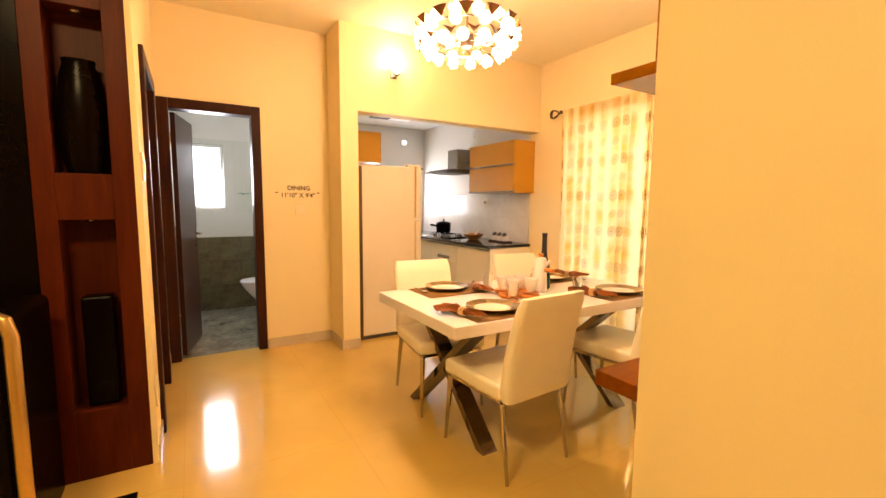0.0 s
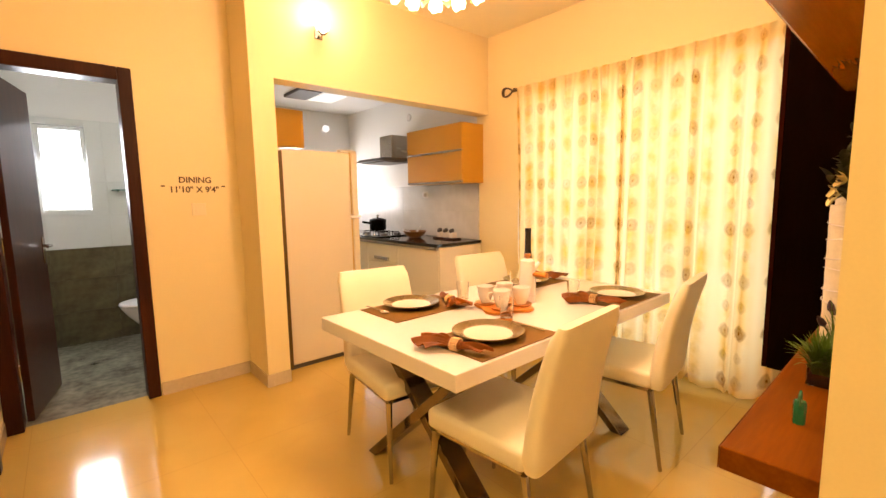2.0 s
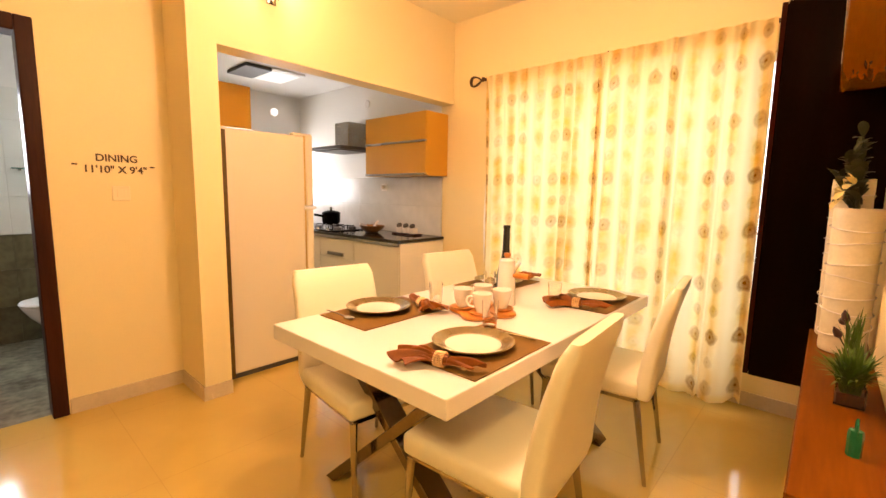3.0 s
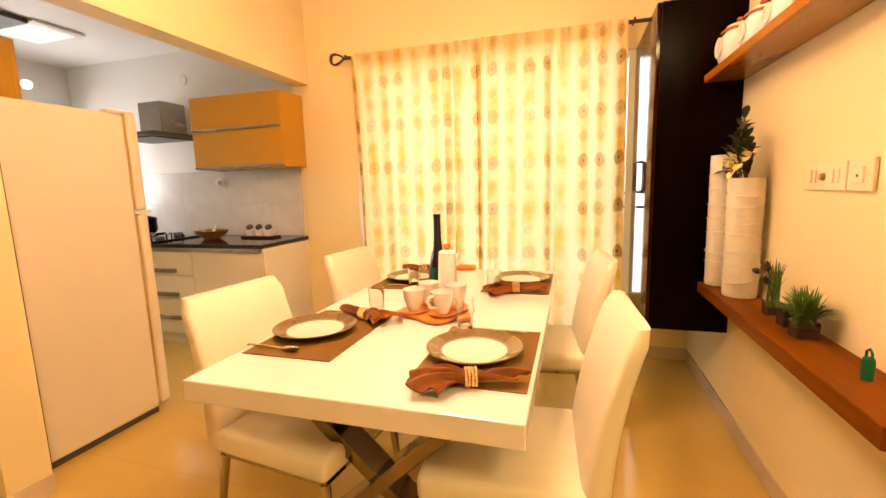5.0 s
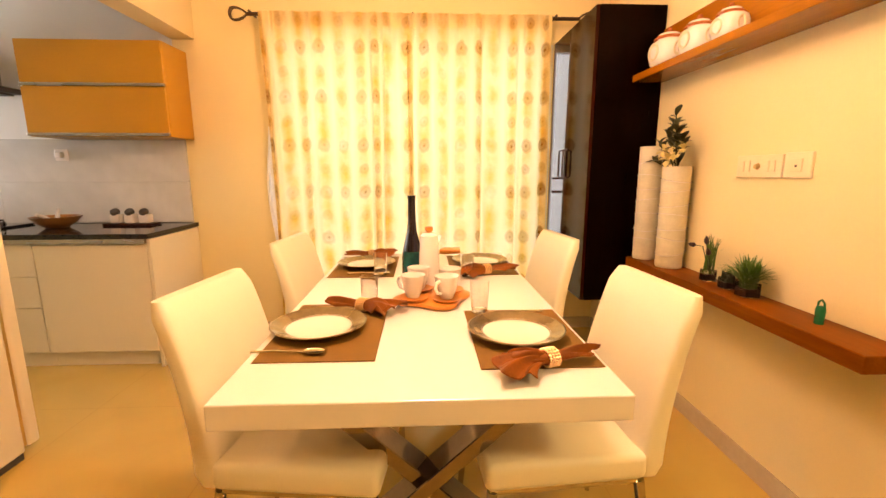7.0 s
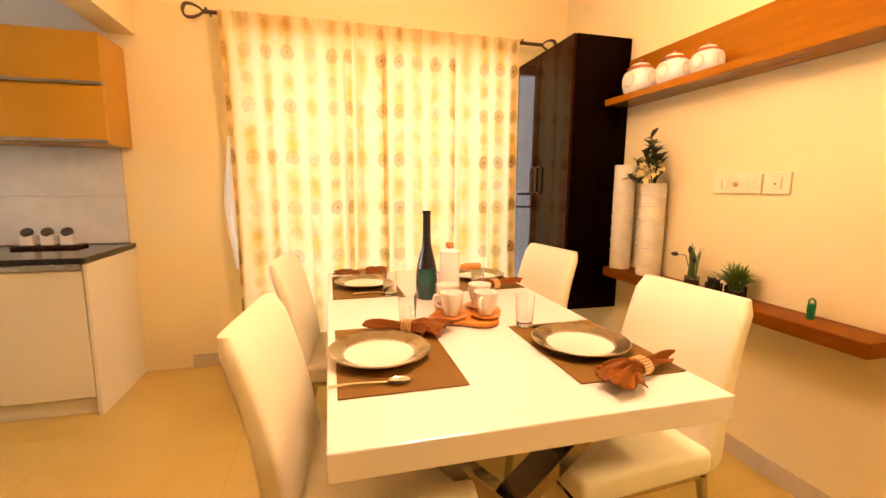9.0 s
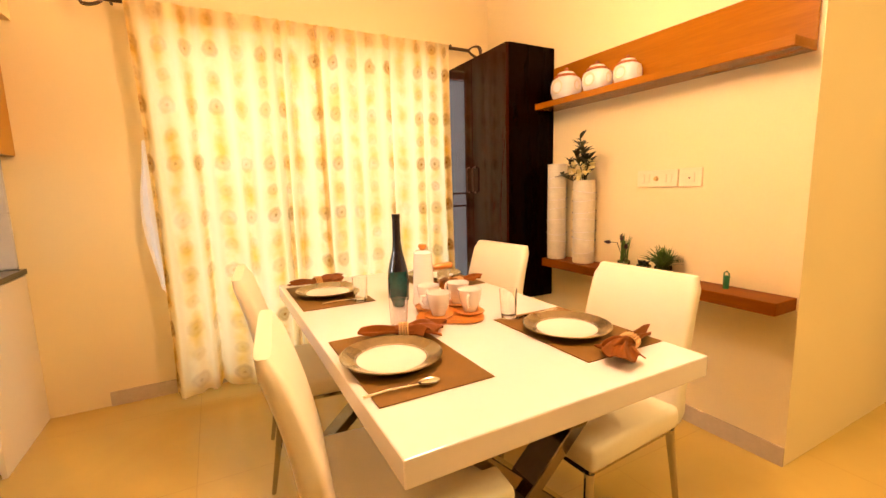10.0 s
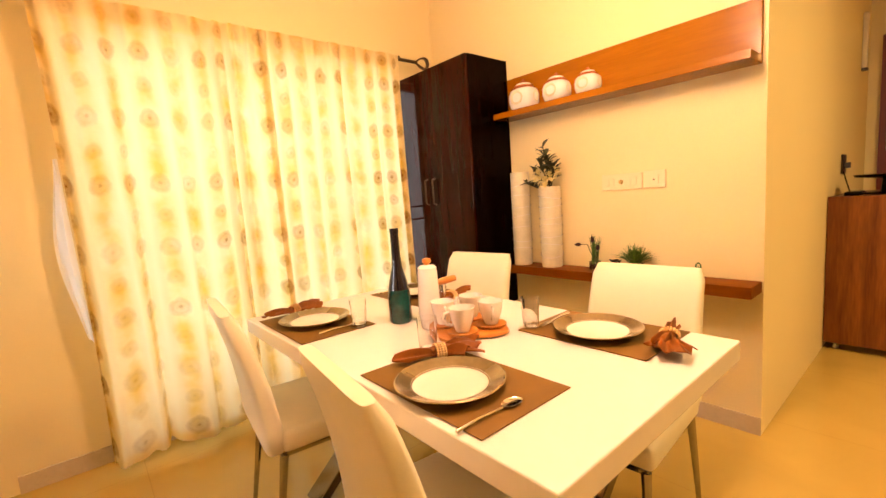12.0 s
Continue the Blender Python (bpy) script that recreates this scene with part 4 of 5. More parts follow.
# ---- lamps ----
def chandelier():
    root = thing("chandelier", "round pendant chandelier of glowing frosted cups and amber glass petals", "chandelier", pose(2.24, 2.26, 2.205))
    part("stem", tubed([(0, 0, 0.02), (0, 0, 0.59)], 0.006, 8), CHROME, root, smooth=True)
    part("ceiling_rose", lathe([(0, 0.595), (0.05, 0.594), (0.055, 0.575), (0.01, 0.56)], 24), CHROME, root, smooth=True)
    part("hub", lathe([(0, -0.055), (0.035, -0.045), (0.045, -0.01), (0.03, 0.03), (0, 0.04)], 20), BRONZE, root, smooth=True)
    rng = random.Random(5)
    for r, z in ((0.18, -0.04), (0.21, 0.04)):
        part("ring", tubed([(r * math.cos(a), r * math.sin(a), z) for a in (2 * math.pi * k / 40 for k in range(40))], 0.005, 8, True), CHROME, root, smooth=True)
    for k in range(10):
        a = 2 * math.pi * k / 10 + rng.uniform(-0.1, 0.1)
        b = a + rng.uniform(-0.5, 0.5)
        part("wire_arm", tubed([(0.03 * math.cos(a), 0.03 * math.sin(a), -0.02), (0.12 * math.cos(b), 0.12 * math.sin(b), -0.05 + 0.03 * rng.random()), (0.2 * math.cos(a), 0.2 * math.sin(a), -0.06)], 0.003, 6), CHROME, root, smooth=True)
    for tier, (n, r, z, tilt) in enumerate(((14, 0.215, -0.04, 62), (12, 0.255, 0.0, 92), (13, 0.22, 0.045, 120))):
        for k in range(n):
            a = 2 * math.pi * (k + 0.5 * (tier % 2)) / n
            bm = lathe([(0.012, 0), (0.020, 0.010), (0.029, 0.030), (0.033, 0.052), (0.030, 0.052), (0.023, 0.027), (0.0, 0.016)], 14)
            for v in bm.verts:
                if v.co.z > 0.05:
                    v.co.z += 0.006 * math.sin(5 * math.atan2(v.co.y, v.co.x))
            m = Matrix.Translation((r * 0.93 * math.cos(a), r * 0.93 * math.sin(a), z)) @ Matrix.Rotation(a, 4, "Z") @ Matrix.Rotation(radians(180 - tilt), 4, "Y")
            part("lamp_cup", bm, SHADE_GLOW, root, "glowing frosted glass cup", smooth=True, m=m)
    for tier, (n, r, z, tilt) in enumerate(((14, 0.282, -0.020, 70), (13, 0.268, 0.045, 100))):
        for k in range(n):
            a = 2 * math.pi * (k + 0.5) / n
            bm = bmesh.new()
            w = 0.040
            pts = [(0, 0.004, 0.012), (w, -0.010, 0.062), (0.0, 0.014, 0.074), (-w, -0.010, 0.062)] if tier else [(0, 0.016, 0.0), (w, 0.0, 0.04), (0.004, 0.012, 0.028), (-w, 0.0, 0.04)]
            f = [bm.verts.new(p) for p in pts] + [bm.verts.new((x, y + 0.005, z0)) for x, y, z0 in pts]
            for q in ((0, 1, 2), (0, 2, 3), (4, 6, 5), (4, 7, 6), (0, 4, 5, 1), (1, 5, 6, 2), (2, 6, 7, 3), (3, 7, 4, 0)):
                bm.faces.new([f[i] for i in q])
            m = Matrix.Translation((r * math.cos(a), r * math.sin(a), z - 0.035)) @ Matrix.Rotation(a + math.pi / 2, 4, "Z") @ Matrix.Rotation(radians(tilt - 90), 4, "X")
            part("amber_petal", bm, AMBER, root, "folded amber glass petal", m=m)
    return root


chandelier()
sc = thing("wall_lamp", "glowing glass wall lamp cup above the kitchen opening", "wall lamp", pose(2.495, 3.78, 2.43))
part("back_plate", boxed(-0.03, 0.04, -0.03, 0.03, 0.054, 0.03, bevel=0.004), CHROME, sc)
part("arm", tubed([(0, 0.045, 0.0), (0, 0.01, -0.03), (0, -0.02, -0.005)], 0.006, 8), CHROME, sc, smooth=True)
part("shade", lathe([(0.016, 0), (0.04, 0.012), (0.05, 0.045), (0.052, 0.07), (0.047, 0.07), (0.03, 0.02), (0, 0.014)], 20, (0, -0.02, 0)), SHADE_GLOW, sc, "glowing frosted glass shade", smooth=True)
part("saddle", tubed([(-0.035, -0.02, 0.008), (-0.012, -0.02, -0.014), (0.012, -0.02, -0.014), (0.035, -0.02, 0.008)], 0.006, 8), BRONZE, sc, smooth=True)
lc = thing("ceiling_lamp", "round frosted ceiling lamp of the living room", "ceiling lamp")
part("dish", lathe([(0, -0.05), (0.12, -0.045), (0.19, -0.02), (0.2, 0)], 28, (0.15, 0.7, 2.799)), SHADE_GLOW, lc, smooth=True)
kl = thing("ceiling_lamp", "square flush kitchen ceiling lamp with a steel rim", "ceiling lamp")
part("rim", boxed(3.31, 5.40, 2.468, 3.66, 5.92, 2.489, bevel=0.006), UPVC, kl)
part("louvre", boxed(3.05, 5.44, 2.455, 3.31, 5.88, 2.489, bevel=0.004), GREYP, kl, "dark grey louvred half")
part("diffuser", boxed(3.34, 5.46, 2.460, 3.62, 5.86, 2.468, bevel=0.003), ADDED_PANEL_GLOW, kl, "white diffuser with an added faint glow")


# ---- kitchen things ----
def hob():
    root = thing("gas_hob", "black glass gas hob with cast iron pan supports", "hob", pose(3.93, 5.33, 0.851))
    part("glass_top", boxed(-0.24, -0.33, 0, 0.24, 0.33, 0.012, bevel=0.004), BLACKGLASS, root)
    for y in (-0.19, 0.0, 0.19):
        for x in ((-0.08, 0.12) if y else (0.02,)):
            part("burner", lathe([(0, 0.03), (0.04, 0.03), (0.045, 0.012)], 18, (x, y, 0)), GREYP, root)
        for a in range(4):
            c, q = math.cos(a * math.pi / 2 + 0.785), math.sin(a * math.pi / 2 + 0.785)
            part("pan_support", tubed([(0.02 + 0.03 * c, y + 0.03 * q, 0.045), (0.02 + 0.11 * c, y + 0.09 * q, 0.045), (0.02 + 0.11 * c, y + 0.09 * q, 0.012)], 0.006, 6), BLACKP, root)
        part("knob", lathe([(0, 0.03), (0.016, 0.03), (0.019, 0.012)], 14, (-0.2, y, 0)), STEEL, root)
    return root


hob()
pt = thing("saucepan", "black lidded saucepan standing on the hob", "saucepan", pose(4.0, 5.48, 0.90) @ Matrix.Diagonal((1.1, 1.1, 1.35, 1)))
part("pan", lathe([(0, 0), (0.085, 0), (0.095, 0.02), (0.095, 0.085), (0.1, 0.09)], 28), BLACKP, pt, smooth=True)
part("lid", lathe([(0.1, 0.09), (0.09, 0.1), (0.04, 0.112), (0, 0.115)], 28), BLACKP, pt, smooth=True)
part("knob", lathe([(0, 0.145), (0.016, 0.14), (0.012, 0.115)], 14), STEEL, pt, smooth=True)
part("handle", tubed([(-0.09, 0, 0.065), (-0.11, 0.05, 0.07), (-0.13, 0.11, 0.075)], 0.011, 8), BLACKP, pt, smooth=True)
bw = thing("salad_bowl", "shallow brown wooden bowl with white serving spoons", "bowl", pose(3.98, 4.70, 0.851) @ Matrix.Scale(1.2, 4))
part("bowl", lathe([(0, 0), (0.05, 0), (0.09, 0.03), (0.115, 0.062), (0.108, 0.062), (0.08, 0.03), (0, 0.01)], 28), BOWL, bw, smooth=True)
for a in (0.6, 3.4):
    part("spoon", tubed([(0.03 * math.cos(a), 0.03 * math.sin(a), 0.03), (0.10 * math.cos(a), 0.10 * math.sin(a), 0.066), (0.17 * math.cos(a), 0.17 * math.sin(a), 0.085)], [0.016, 0.009, 0.009], 8), CERAMIC, bw, smooth=True)
ct = thing("canister_tray", "dark red-brown tray under the spice jars", "tray", pose(4.10, 4.30, 0.851))
part("tray", boxed(-0.06, -0.16, 0, 0.06, 0.16, 0.014, bevel=0.004), FRAME, ct)
for k in range(3):
    jr = thing("spice_jar", "small white square spice jar with a tilted dark lid", "jar", pose(4.10, 4.205 + 0.095 * k, 0.866), "spice jars on the worktop")
    part("body", boxed(-0.032, -0.032, 0, 0.032, 0.032, 0.06, bevel=0.006), CERAMIC, jr)
    lid = lathe([(0, 0), (0.028, 0), (0.03, 0.012), (0.025, 0.022), (0, 0.024)], 18)
    part("lid", lid, GREYP, jr, "dark tilted lid", smooth=True, m=Matrix.Translation((-0.01, 0, 0.068)) @ Matrix.Rotation(radians(-35), 4, "Y"))
sk = thing("kitchen_socket", "white socket plate on the tiled splashback", "socket")
part("plate", boxed(4.228, 4.755, 1.285, 4.237, 4.845, 1.365, bevel=0.003), CERAMIC, sk)
part("plug", boxed(4.19, 4.78, 1.305, 4.228, 4.82, 1.345, bevel=0.006), CERAMIC, sk)
wc = thing("cover_plate", "small round pale cover plate high on the kitchen wall", "cover plate", pose(4.25, 5.108, 2.247, 0, -90, 0))
part("disc", lathe([(0, 0.012), (0.034, 0.011), (0.042, 0.004), (0.043, 0)], 24), CERAMIC, wc, smooth=True)
el = thing("wall_lamp", "small round glowing lamp high on the kitchen end wall", "wall lamp", pose(3.87, 6.55, 2.26, 90, 0, 0))
part("base", lathe([(0.0, 0.0), (0.05, 0.0), (0.052, 0.012), (0.04, 0.02), (0.0, 0.02)], 24), CERAMIC, el, smooth=True)
part("globe", lathe([(0.036, 0.02), (0.044, 0.04), (0.036, 0.066), (0.0, 0.08)], 24), glowing("small_white_globe", (1.0, 0.93, 0.88), 0.9), el, "glowing white globe", smooth=True)
kr = thing("curtain_rod", "thin dark rod over the kitchen window", "curtain rod")
part("rod", tubed([(2.75, 6.50, 1.86), (4.2, 6.50, 1.86)], 0.009, 8), BRONZE, kr)
for x in (2.76, 3.3, 4.18):
    part("bracket", tubed([(x, 6.50, 1.86), (x, 6.548, 1.86)], 0.014, 8), BRONZE, kr)


# ---- things on the shelves ----
def ceramic_jar(x, size):
    root = thing("ceramic_jar", "white ceramic jar with an oval hollow and a red-brown banded lid", "jar", pose(x, 1.085, 1.725) @ Matrix.Scale(size, 4), "jars on the upper shelf")
    bm = bmesh.new()
    rings = []
    prof = [(0.0, 0.062), (0.012, 0.078), (0.045, 0.088), (0.085, 0.088), (0.11, 0.08), (0.122, 0.066)]
    n = 40
    for z, r in prof:
        ring = []
        for k in range(n):
            a = 2 * math.pi * k / n
            c, s = math.cos(a), math.sin(a)
            q = (abs(c) ** 3.2 + abs(s) ** 3.2) ** (-1 / 3.2)
            ring.append(bm.verts.new((r * q * c, r * q * s * 0.82, z)))
        rings.append(ring)
    for p, q in zip(rings, rings[1:]):
        for k in range(n):
            bm.faces.new((p[k], p[(k + 1) % n], q[(k + 1) % n], q[k]))
    bm.faces.new(rings[0][::-1])
    bm.faces.new(rings[-1])
    body = part("body", bm, CERAMIC, root, smooth=True)
    hol = lathe([(0.044, 0.0), (0.046, 0.006), (0.040, 0.009), (0.033, 0.003), (0.025, -0.004), (0.0, -0.006)], 30)
    part("oval_hollow", hol, VASE, body, "hollow oval medallion", smooth=True, m=Matrix.Translation((0.0, 0.070, 0.066)) @ Matrix.Rotation(radians(-90), 4, "X") @ Matrix.Diagonal((1.0, 0.92, 1, 1)))
    hole = lathe([(0.030, 0.0), (0.032, 0.006), (0.026, 0.006), (0.020, 0.001), (0.0, 0.0005)], 24)
    part("side_hollow", hole, VASE, body, m=Matrix.Translation((-0.087, 0.0, 0.066)) @ Matrix.Rotation(radians(-90), 4, "Y") @ Matrix.Diagonal((1.1, 0.7, 1, 1)))
    lid = part("lid", lathe([(0.058, 0.139), (0.045, 0.152), (0.02, 0.160), (0, 0.162)], 28), CERAMIC, root, smooth=True)
    part("band", lathe([(0.066, 0.122), (0.068, 0.13), (0.058, 0.1395)], 28), LIDBROWN, lid, "red-brown band", smooth=True)
    part("knob", lathe([(0.008, 0.16), (0.014, 0.172), (0.009, 0.182), (0, 0.184)], 16), LIDBROWN, lid, "red-brown knob", smooth=True)
    return root


for x, size in ((3.28, 1.0), (3.04, 0.88), (2.84, 0.76)):
    ceramic_jar(x, size)


def tall_vase(x, y, r, h, label):
    root = thing("tall_vase", label, "vase", pose(x, y, 0.741))
    n = 26
    prof = [(0, 0.0), (r * 0.92, 0.0), (r * 0.96, 0.006)]
    prof += [(r * (0.965 + 0.035 * k / n) * (1 + 0.012 * math.sin(k * 2.1)), 0.006 + (h - 0.012) * k / n) for k in range(1, n + 1)]
    prof += [(r * 1.0, h), (r * 0.92, h), (r * 0.90, h - 0.05), (0, h - 0.08)]
    part("body", lathe(prof, 30), VASE, root, smooth=True)
    rng = random.Random(int(x * 100))
    for k in range(7):
        z = h * (0.16 + 0.12 * k) + rng.uniform(-0.01, 0.01)
        tilt, ph = rng.uniform(0.006, 0.02), rng.uniform(0, 6.28)
        pts = [((r + 0.003) * math.cos(a), (r + 0.003) * math.sin(a), z + tilt * math.sin(a + ph)) for a in (2 * math.pi * i / 36 for i in range(36))]
        part("wire_wrap", tubed(pts, 0.0022, 6, True), CERAMIC, root, "thin raised wire line", smooth=True)
    return root


tall_vase(3.345, 1.085, 0.060, 0.60, "tall ivory cylinder vase with thin wrapped lines")
tall_vase(3.13, 1.068, 0.066, 0.495, "ivory cylinder vase holding dark leaves and pale flowers")


def leaf(bm, base, tip, width, bend=0.0, fold=0.3):
    """A pointed leaf from base to tip, with a raised midrib."""
    a, b = Vector(base), Vector(tip)
    d = b - a
    side = d.cross(Vector((0, 0, 1)))
    side = side.normalized() if side.length > 1e-4 else Vector((1, 0, 0))
    up = side.cross(d).normalized()
    rows = []
    for t in (0.0, 0.2, 0.45, 0.7, 0.88, 1.0):
        w = width * math.sin(math.pi * min(1, t * 0.9 + 0.08)) ** 0.8 * (1 - 0.98 * (t == 1.0))
        c = a + d * t + up * bend * math.sin(math.pi * t)
        rows.append([bm.verts.new(c - side * w + up * fold * w), bm.verts.new(c), bm.verts.new(c + side * w + up * fold * w)])
    for p, q in zip(rows, rows[1:]):
        bm.faces.new((p[0], p[1], q[1], q[0]))
        bm.faces.new((p[1], p[2], q[2], q[1]))


def flowers():
    root = thing("flower_spray", "spray of dark leaves with pale yellow lilies in the vase", "flowers", pose(3.13, 1.068, 1.175) @ Matrix.Scale(0.82, 4))
    rng = random.Random(11)
    tips = [(0.03, 0.02, 0.37), (-0.05, 0.05, 0.26), (0.09, 0.07, 0.20), (-0.10, 0.08, 0.18), (0.17, 0.05, 0.11)]
    tips += [(-0.01, 0.04, 0.31), (0.05, 0.06, 0.28), (-0.07, 0.03, 0.22)]
    for n, tip in enumerate(tips):
        mid = (tip[0] * 0.4, tip[1] * 0.3, tip[2] * 0.55)
        part("stem", tubed([(0, 0, 0), mid, tip], 0.0035, 6), DARKLEAF, root, smooth=True)
        bm = bmesh.new()
        for k in range(10):
            t = 0.45 + 0.55 * k / 9
            p = Vector(mid).lerp(Vector(tip), max(0.0, (t - 0.45) / 0.55))
            a = rng.uniform(0, 6.28)
            ln = rng.uniform(0.05, 0.085)
            leaf(bm, p, p + Vector((ln * math.cos(a), ln * math.sin(a) * 0.6, ln * rng.uniform(0.2, 0.9))), 0.018, 0.008)
        part("leaves", bm, DARKLEAF, root, smooth=True)
    bm = bmesh.new()
    leaf(bm, (0.02, 0.0, 0.09), (0.24, 0.09, 0.095), 0.022, 0.02)
    leaf(bm, (0.0, 0.0, 0.09), (-0.16, 0.07, 0.15), 0.02, 0.015)
    part("long_leaf", bm, DARKLEAF, root, smooth=True)
    for p in ((-0.045, 0.05, 0.14), (0.06, 0.05, 0.16), (0.0, 0.06, 0.11), (-0.09, 0.03, 0.17)):
        bm = bmesh.new()
        for k in range(6):
            a = 2 * math.pi * k / 6 + p[0] * 30
            leaf(bm, p, (p[0] + 0.05 * math.cos(a), p[1] + 0.03, p[2] + 0.05 * math.sin(a)), 0.018, 0.006)
        part("lily", bm, PETAL, root, "pale yellow lily bloom", smooth=True)
    return root


flowers()


def potted(name, label, x, y, r, h, blades, reach, height, seed, mat_leaf, droop=0.4, width=0.004):
    root = thing(name, label, "plant", pose(x, y, 0.741))
    part("glass_pot", boxed(-r, -r, 0, r, r, h, bevel=0.003), GLASS, root, "small clear glass pot")
    part("soil", boxed(-r + 0.004, -r + 0.004, 0.004, r - 0.004, r - 0.004, h * 0.6), SOIL, root)
    rng = random.Random(seed)
    bm = bmesh.new()
    for k in range(blades):
        a = rng.uniform(0, 6.28)
        f = rng.uniform(0.15, 1.0)
        b = Vector((rng.uniform(-r, r) * 0.6, rng.uniform(-r, r) * 0.6, h * 0.55))
        tip = b + Vector((reach * f * math.cos(a), 0.75 * reach * f * math.sin(a), height * (1 - droop * f * f) * rng.uniform(0.7, 1.0)))
        if y + tip.y < 1.0:
            tip.y = 1.0 - y + 0.004
        leaf(bm, b, tip, width * rng.uniform(0.7, 1.2), 0.02 * f)
    part("leaves", bm, mat_leaf, root, smooth=True)
    return root


tul = potted("potted_grass", "small glass pot with thin grass and dark plum tulips", 2.845, 1.055, 0.024, 0.05, 34, 0.055, 0.19, 2, GREEN, 0.1, 0.0026)
for tip, mid in (((0.075, 0.02, 0.145), (0.04, 0.01, 0.145)), ((0.0, 0.02, 0.16), (0.0, 0.01, 0.1)), ((-0.035, 0.03, 0.12), (-0.02, 0.01, 0.08))):
    s = part("flower_stem", tubed([(0, 0, 0.04), mid, tip], 0.002, 6), DARKLEAF, tul, smooth=True)
    d = (Vector(tip) - Vector(mid)).normalized()
    part("tulip_head", tubed([Vector(tip), Vector(tip) + d * 0.01, Vector(tip) + d * 0.026, Vector(tip) + d * 0.04], [0.003, 0.011, 0.009, 0.001], 10), PLUM, s, "dark plum tulip bud", smooth=True)
potted("potted_succulent", "small dark green plant in a glass pot", 2.72, 1.055, 0.026, 0.045, 26, 0.05, 0.05, 4, DARKLEAF, 0.3, 0.010)
potted("potted_spider_plant", "bushy spiky green plant in a square glass pot", 2.605, 1.06, 0.030, 0.055, 170, 0.135, 0.135, 6, GREEN, 0.55, 0.0042)
ln = thing("lantern", "small emerald green metal candle lantern on the shelf", "lantern", pose(2.30, 1.06, 0.741))
part("body", lathe([(0, 0), (0.0125, 0), (0.0135, 0.045), (0.012, 0.055), (0.0, 0.06)], 8), EMERALD, ln)
part("handle", tubed([(-0.012, 0, 0.05), (-0.010, 0, 0.07), (0, 0, 0.078), (0.010, 0, 0.07), (0.012, 0, 0.05)], 0.003, 8), EMERALD, ln, smooth=True)
sw = thing("switch_panel", "ivory switch and socket panel on the wall between the shelves", "switch")
part("plate", boxed(2.592, 0.990, 1.190, 2.82, 1.001, 1.276, bevel=0.003), PLATESW, sw)
for x in (2.63, 2.66, 2.755, 2.785):
    part("rocker", boxed(x - 0.010, 1.001, 1.212, x + 0.010, 1.006, 1.255, bevel=0.002), PLATESW, sw)
part("regulator", lathe([(0, 0.012), (0.009, 0.011), (0.013, 0)], 16), BRASS, sw, "small brass regulator knob", m=Matrix.Translation((2.708, 1.001, 1.232)) @ Matrix.Rotation(radians(-90), 4, "X"))
so = thing("wall_socket", "ivory wall socket beside the switch panel", "socket")
part("plate", boxed(2.472, 0.990, 1.190, 2.584, 1.001, 1.280, bevel=0.003), PLATESW, so)
part("insert", boxed(2.505, 1.001, 1.212, 2.552, 1.007, 1.258, bevel=0.002), PLATESW, so)
part("socket_hole", boxed(2.524, 1.007, 1.228, 2.532, 1.008, 1.236), SLOT, so)
wsw = thing("light_switch", "ivory switch plate under the wall lettering", "switch")
part("plate", boxed(1.70, 4.200, 1.192, 1.786, 4.209, 1.275, bevel=0.003), PLATESW, wsw)
part("rocker", boxed(1.722, 4.195, 1.212, 1.764, 4.200, 1.255, bevel=0.002), PLATESW, wsw)


# ---- lettering on the wall ----
def lettering(parent, text, size, centre, z):
    cu = bpy.data.curves.new("letters", "FONT")
    cu.body, cu.size, cu.align_x, cu.extrude, cu.offset = text, size, "CENTER", 0.002, 0.0008
    tmp = new("letters", cu)
    bpy.context.view_layer.update()
    mesh = bpy.data.meshes.new_from_object(tmp.evaluated_get(bpy.context.evaluated_depsgraph_get()))
    bpy.data.objects.remove(tmp)
    mesh.materials.clear()
    mesh.materials.append(LETTER)
    ob = new("text_line", mesh)
    ob.parent = parent
    ob.matrix_basis = pose(centre, 4.206, z, 90, 0, 0)
    return ob


wl = thing("wall_lettering", "dark brown room name and size lettering on the wall", "sign")
lettering(wl, "DINING", 0.056, 1.735, 1.412)
lettering(wl, "11'10\" X 9'4\"", 0.056, 1.728, 1.348)
for x in (1.545, 1.905):
    part("flourish", boxed(x - 0.012, 4.203, 1.385, x + 0.012, 4.208, 1.393), LETTER, wl)


# ---- the laid table ----
TOP = 0.731


def placemat(x0, y0, x1, y1):
    root = thing("placemat", "brown woven placemat under a place setting", "placemat", group="placemats on the dining table")
    part("mat", boxed(x0, y0, TOP, x1, y1, TOP + 0.003, bevel=0.001, seg=1), MAT_CLOTH, root)


def plate(x, y):
    root = thing("dinner_plate", "cream dinner plate with a wide bronze-grey rim", "plate", pose(x, y, TOP + 0.004), "plates on the dining table")
    part("rim", lathe([(0.0, 0.0), (0.085, 0.0), (0.092, 0.004), (0.142, 0.022), (0.145, 0.025), (0.141, 0.0265), (0.103, 0.0115), (0.099, 0.010)], 48), RIM, root, "bronze-grey glazed rim", smooth=True)
    part("centre", lathe([(0.1035, 0.012), (0.100, 0.009), (0.086, 0.0055), (0.0, 0.005)], 48), PLATE_W, root, "cream glazed centre", smooth=True)


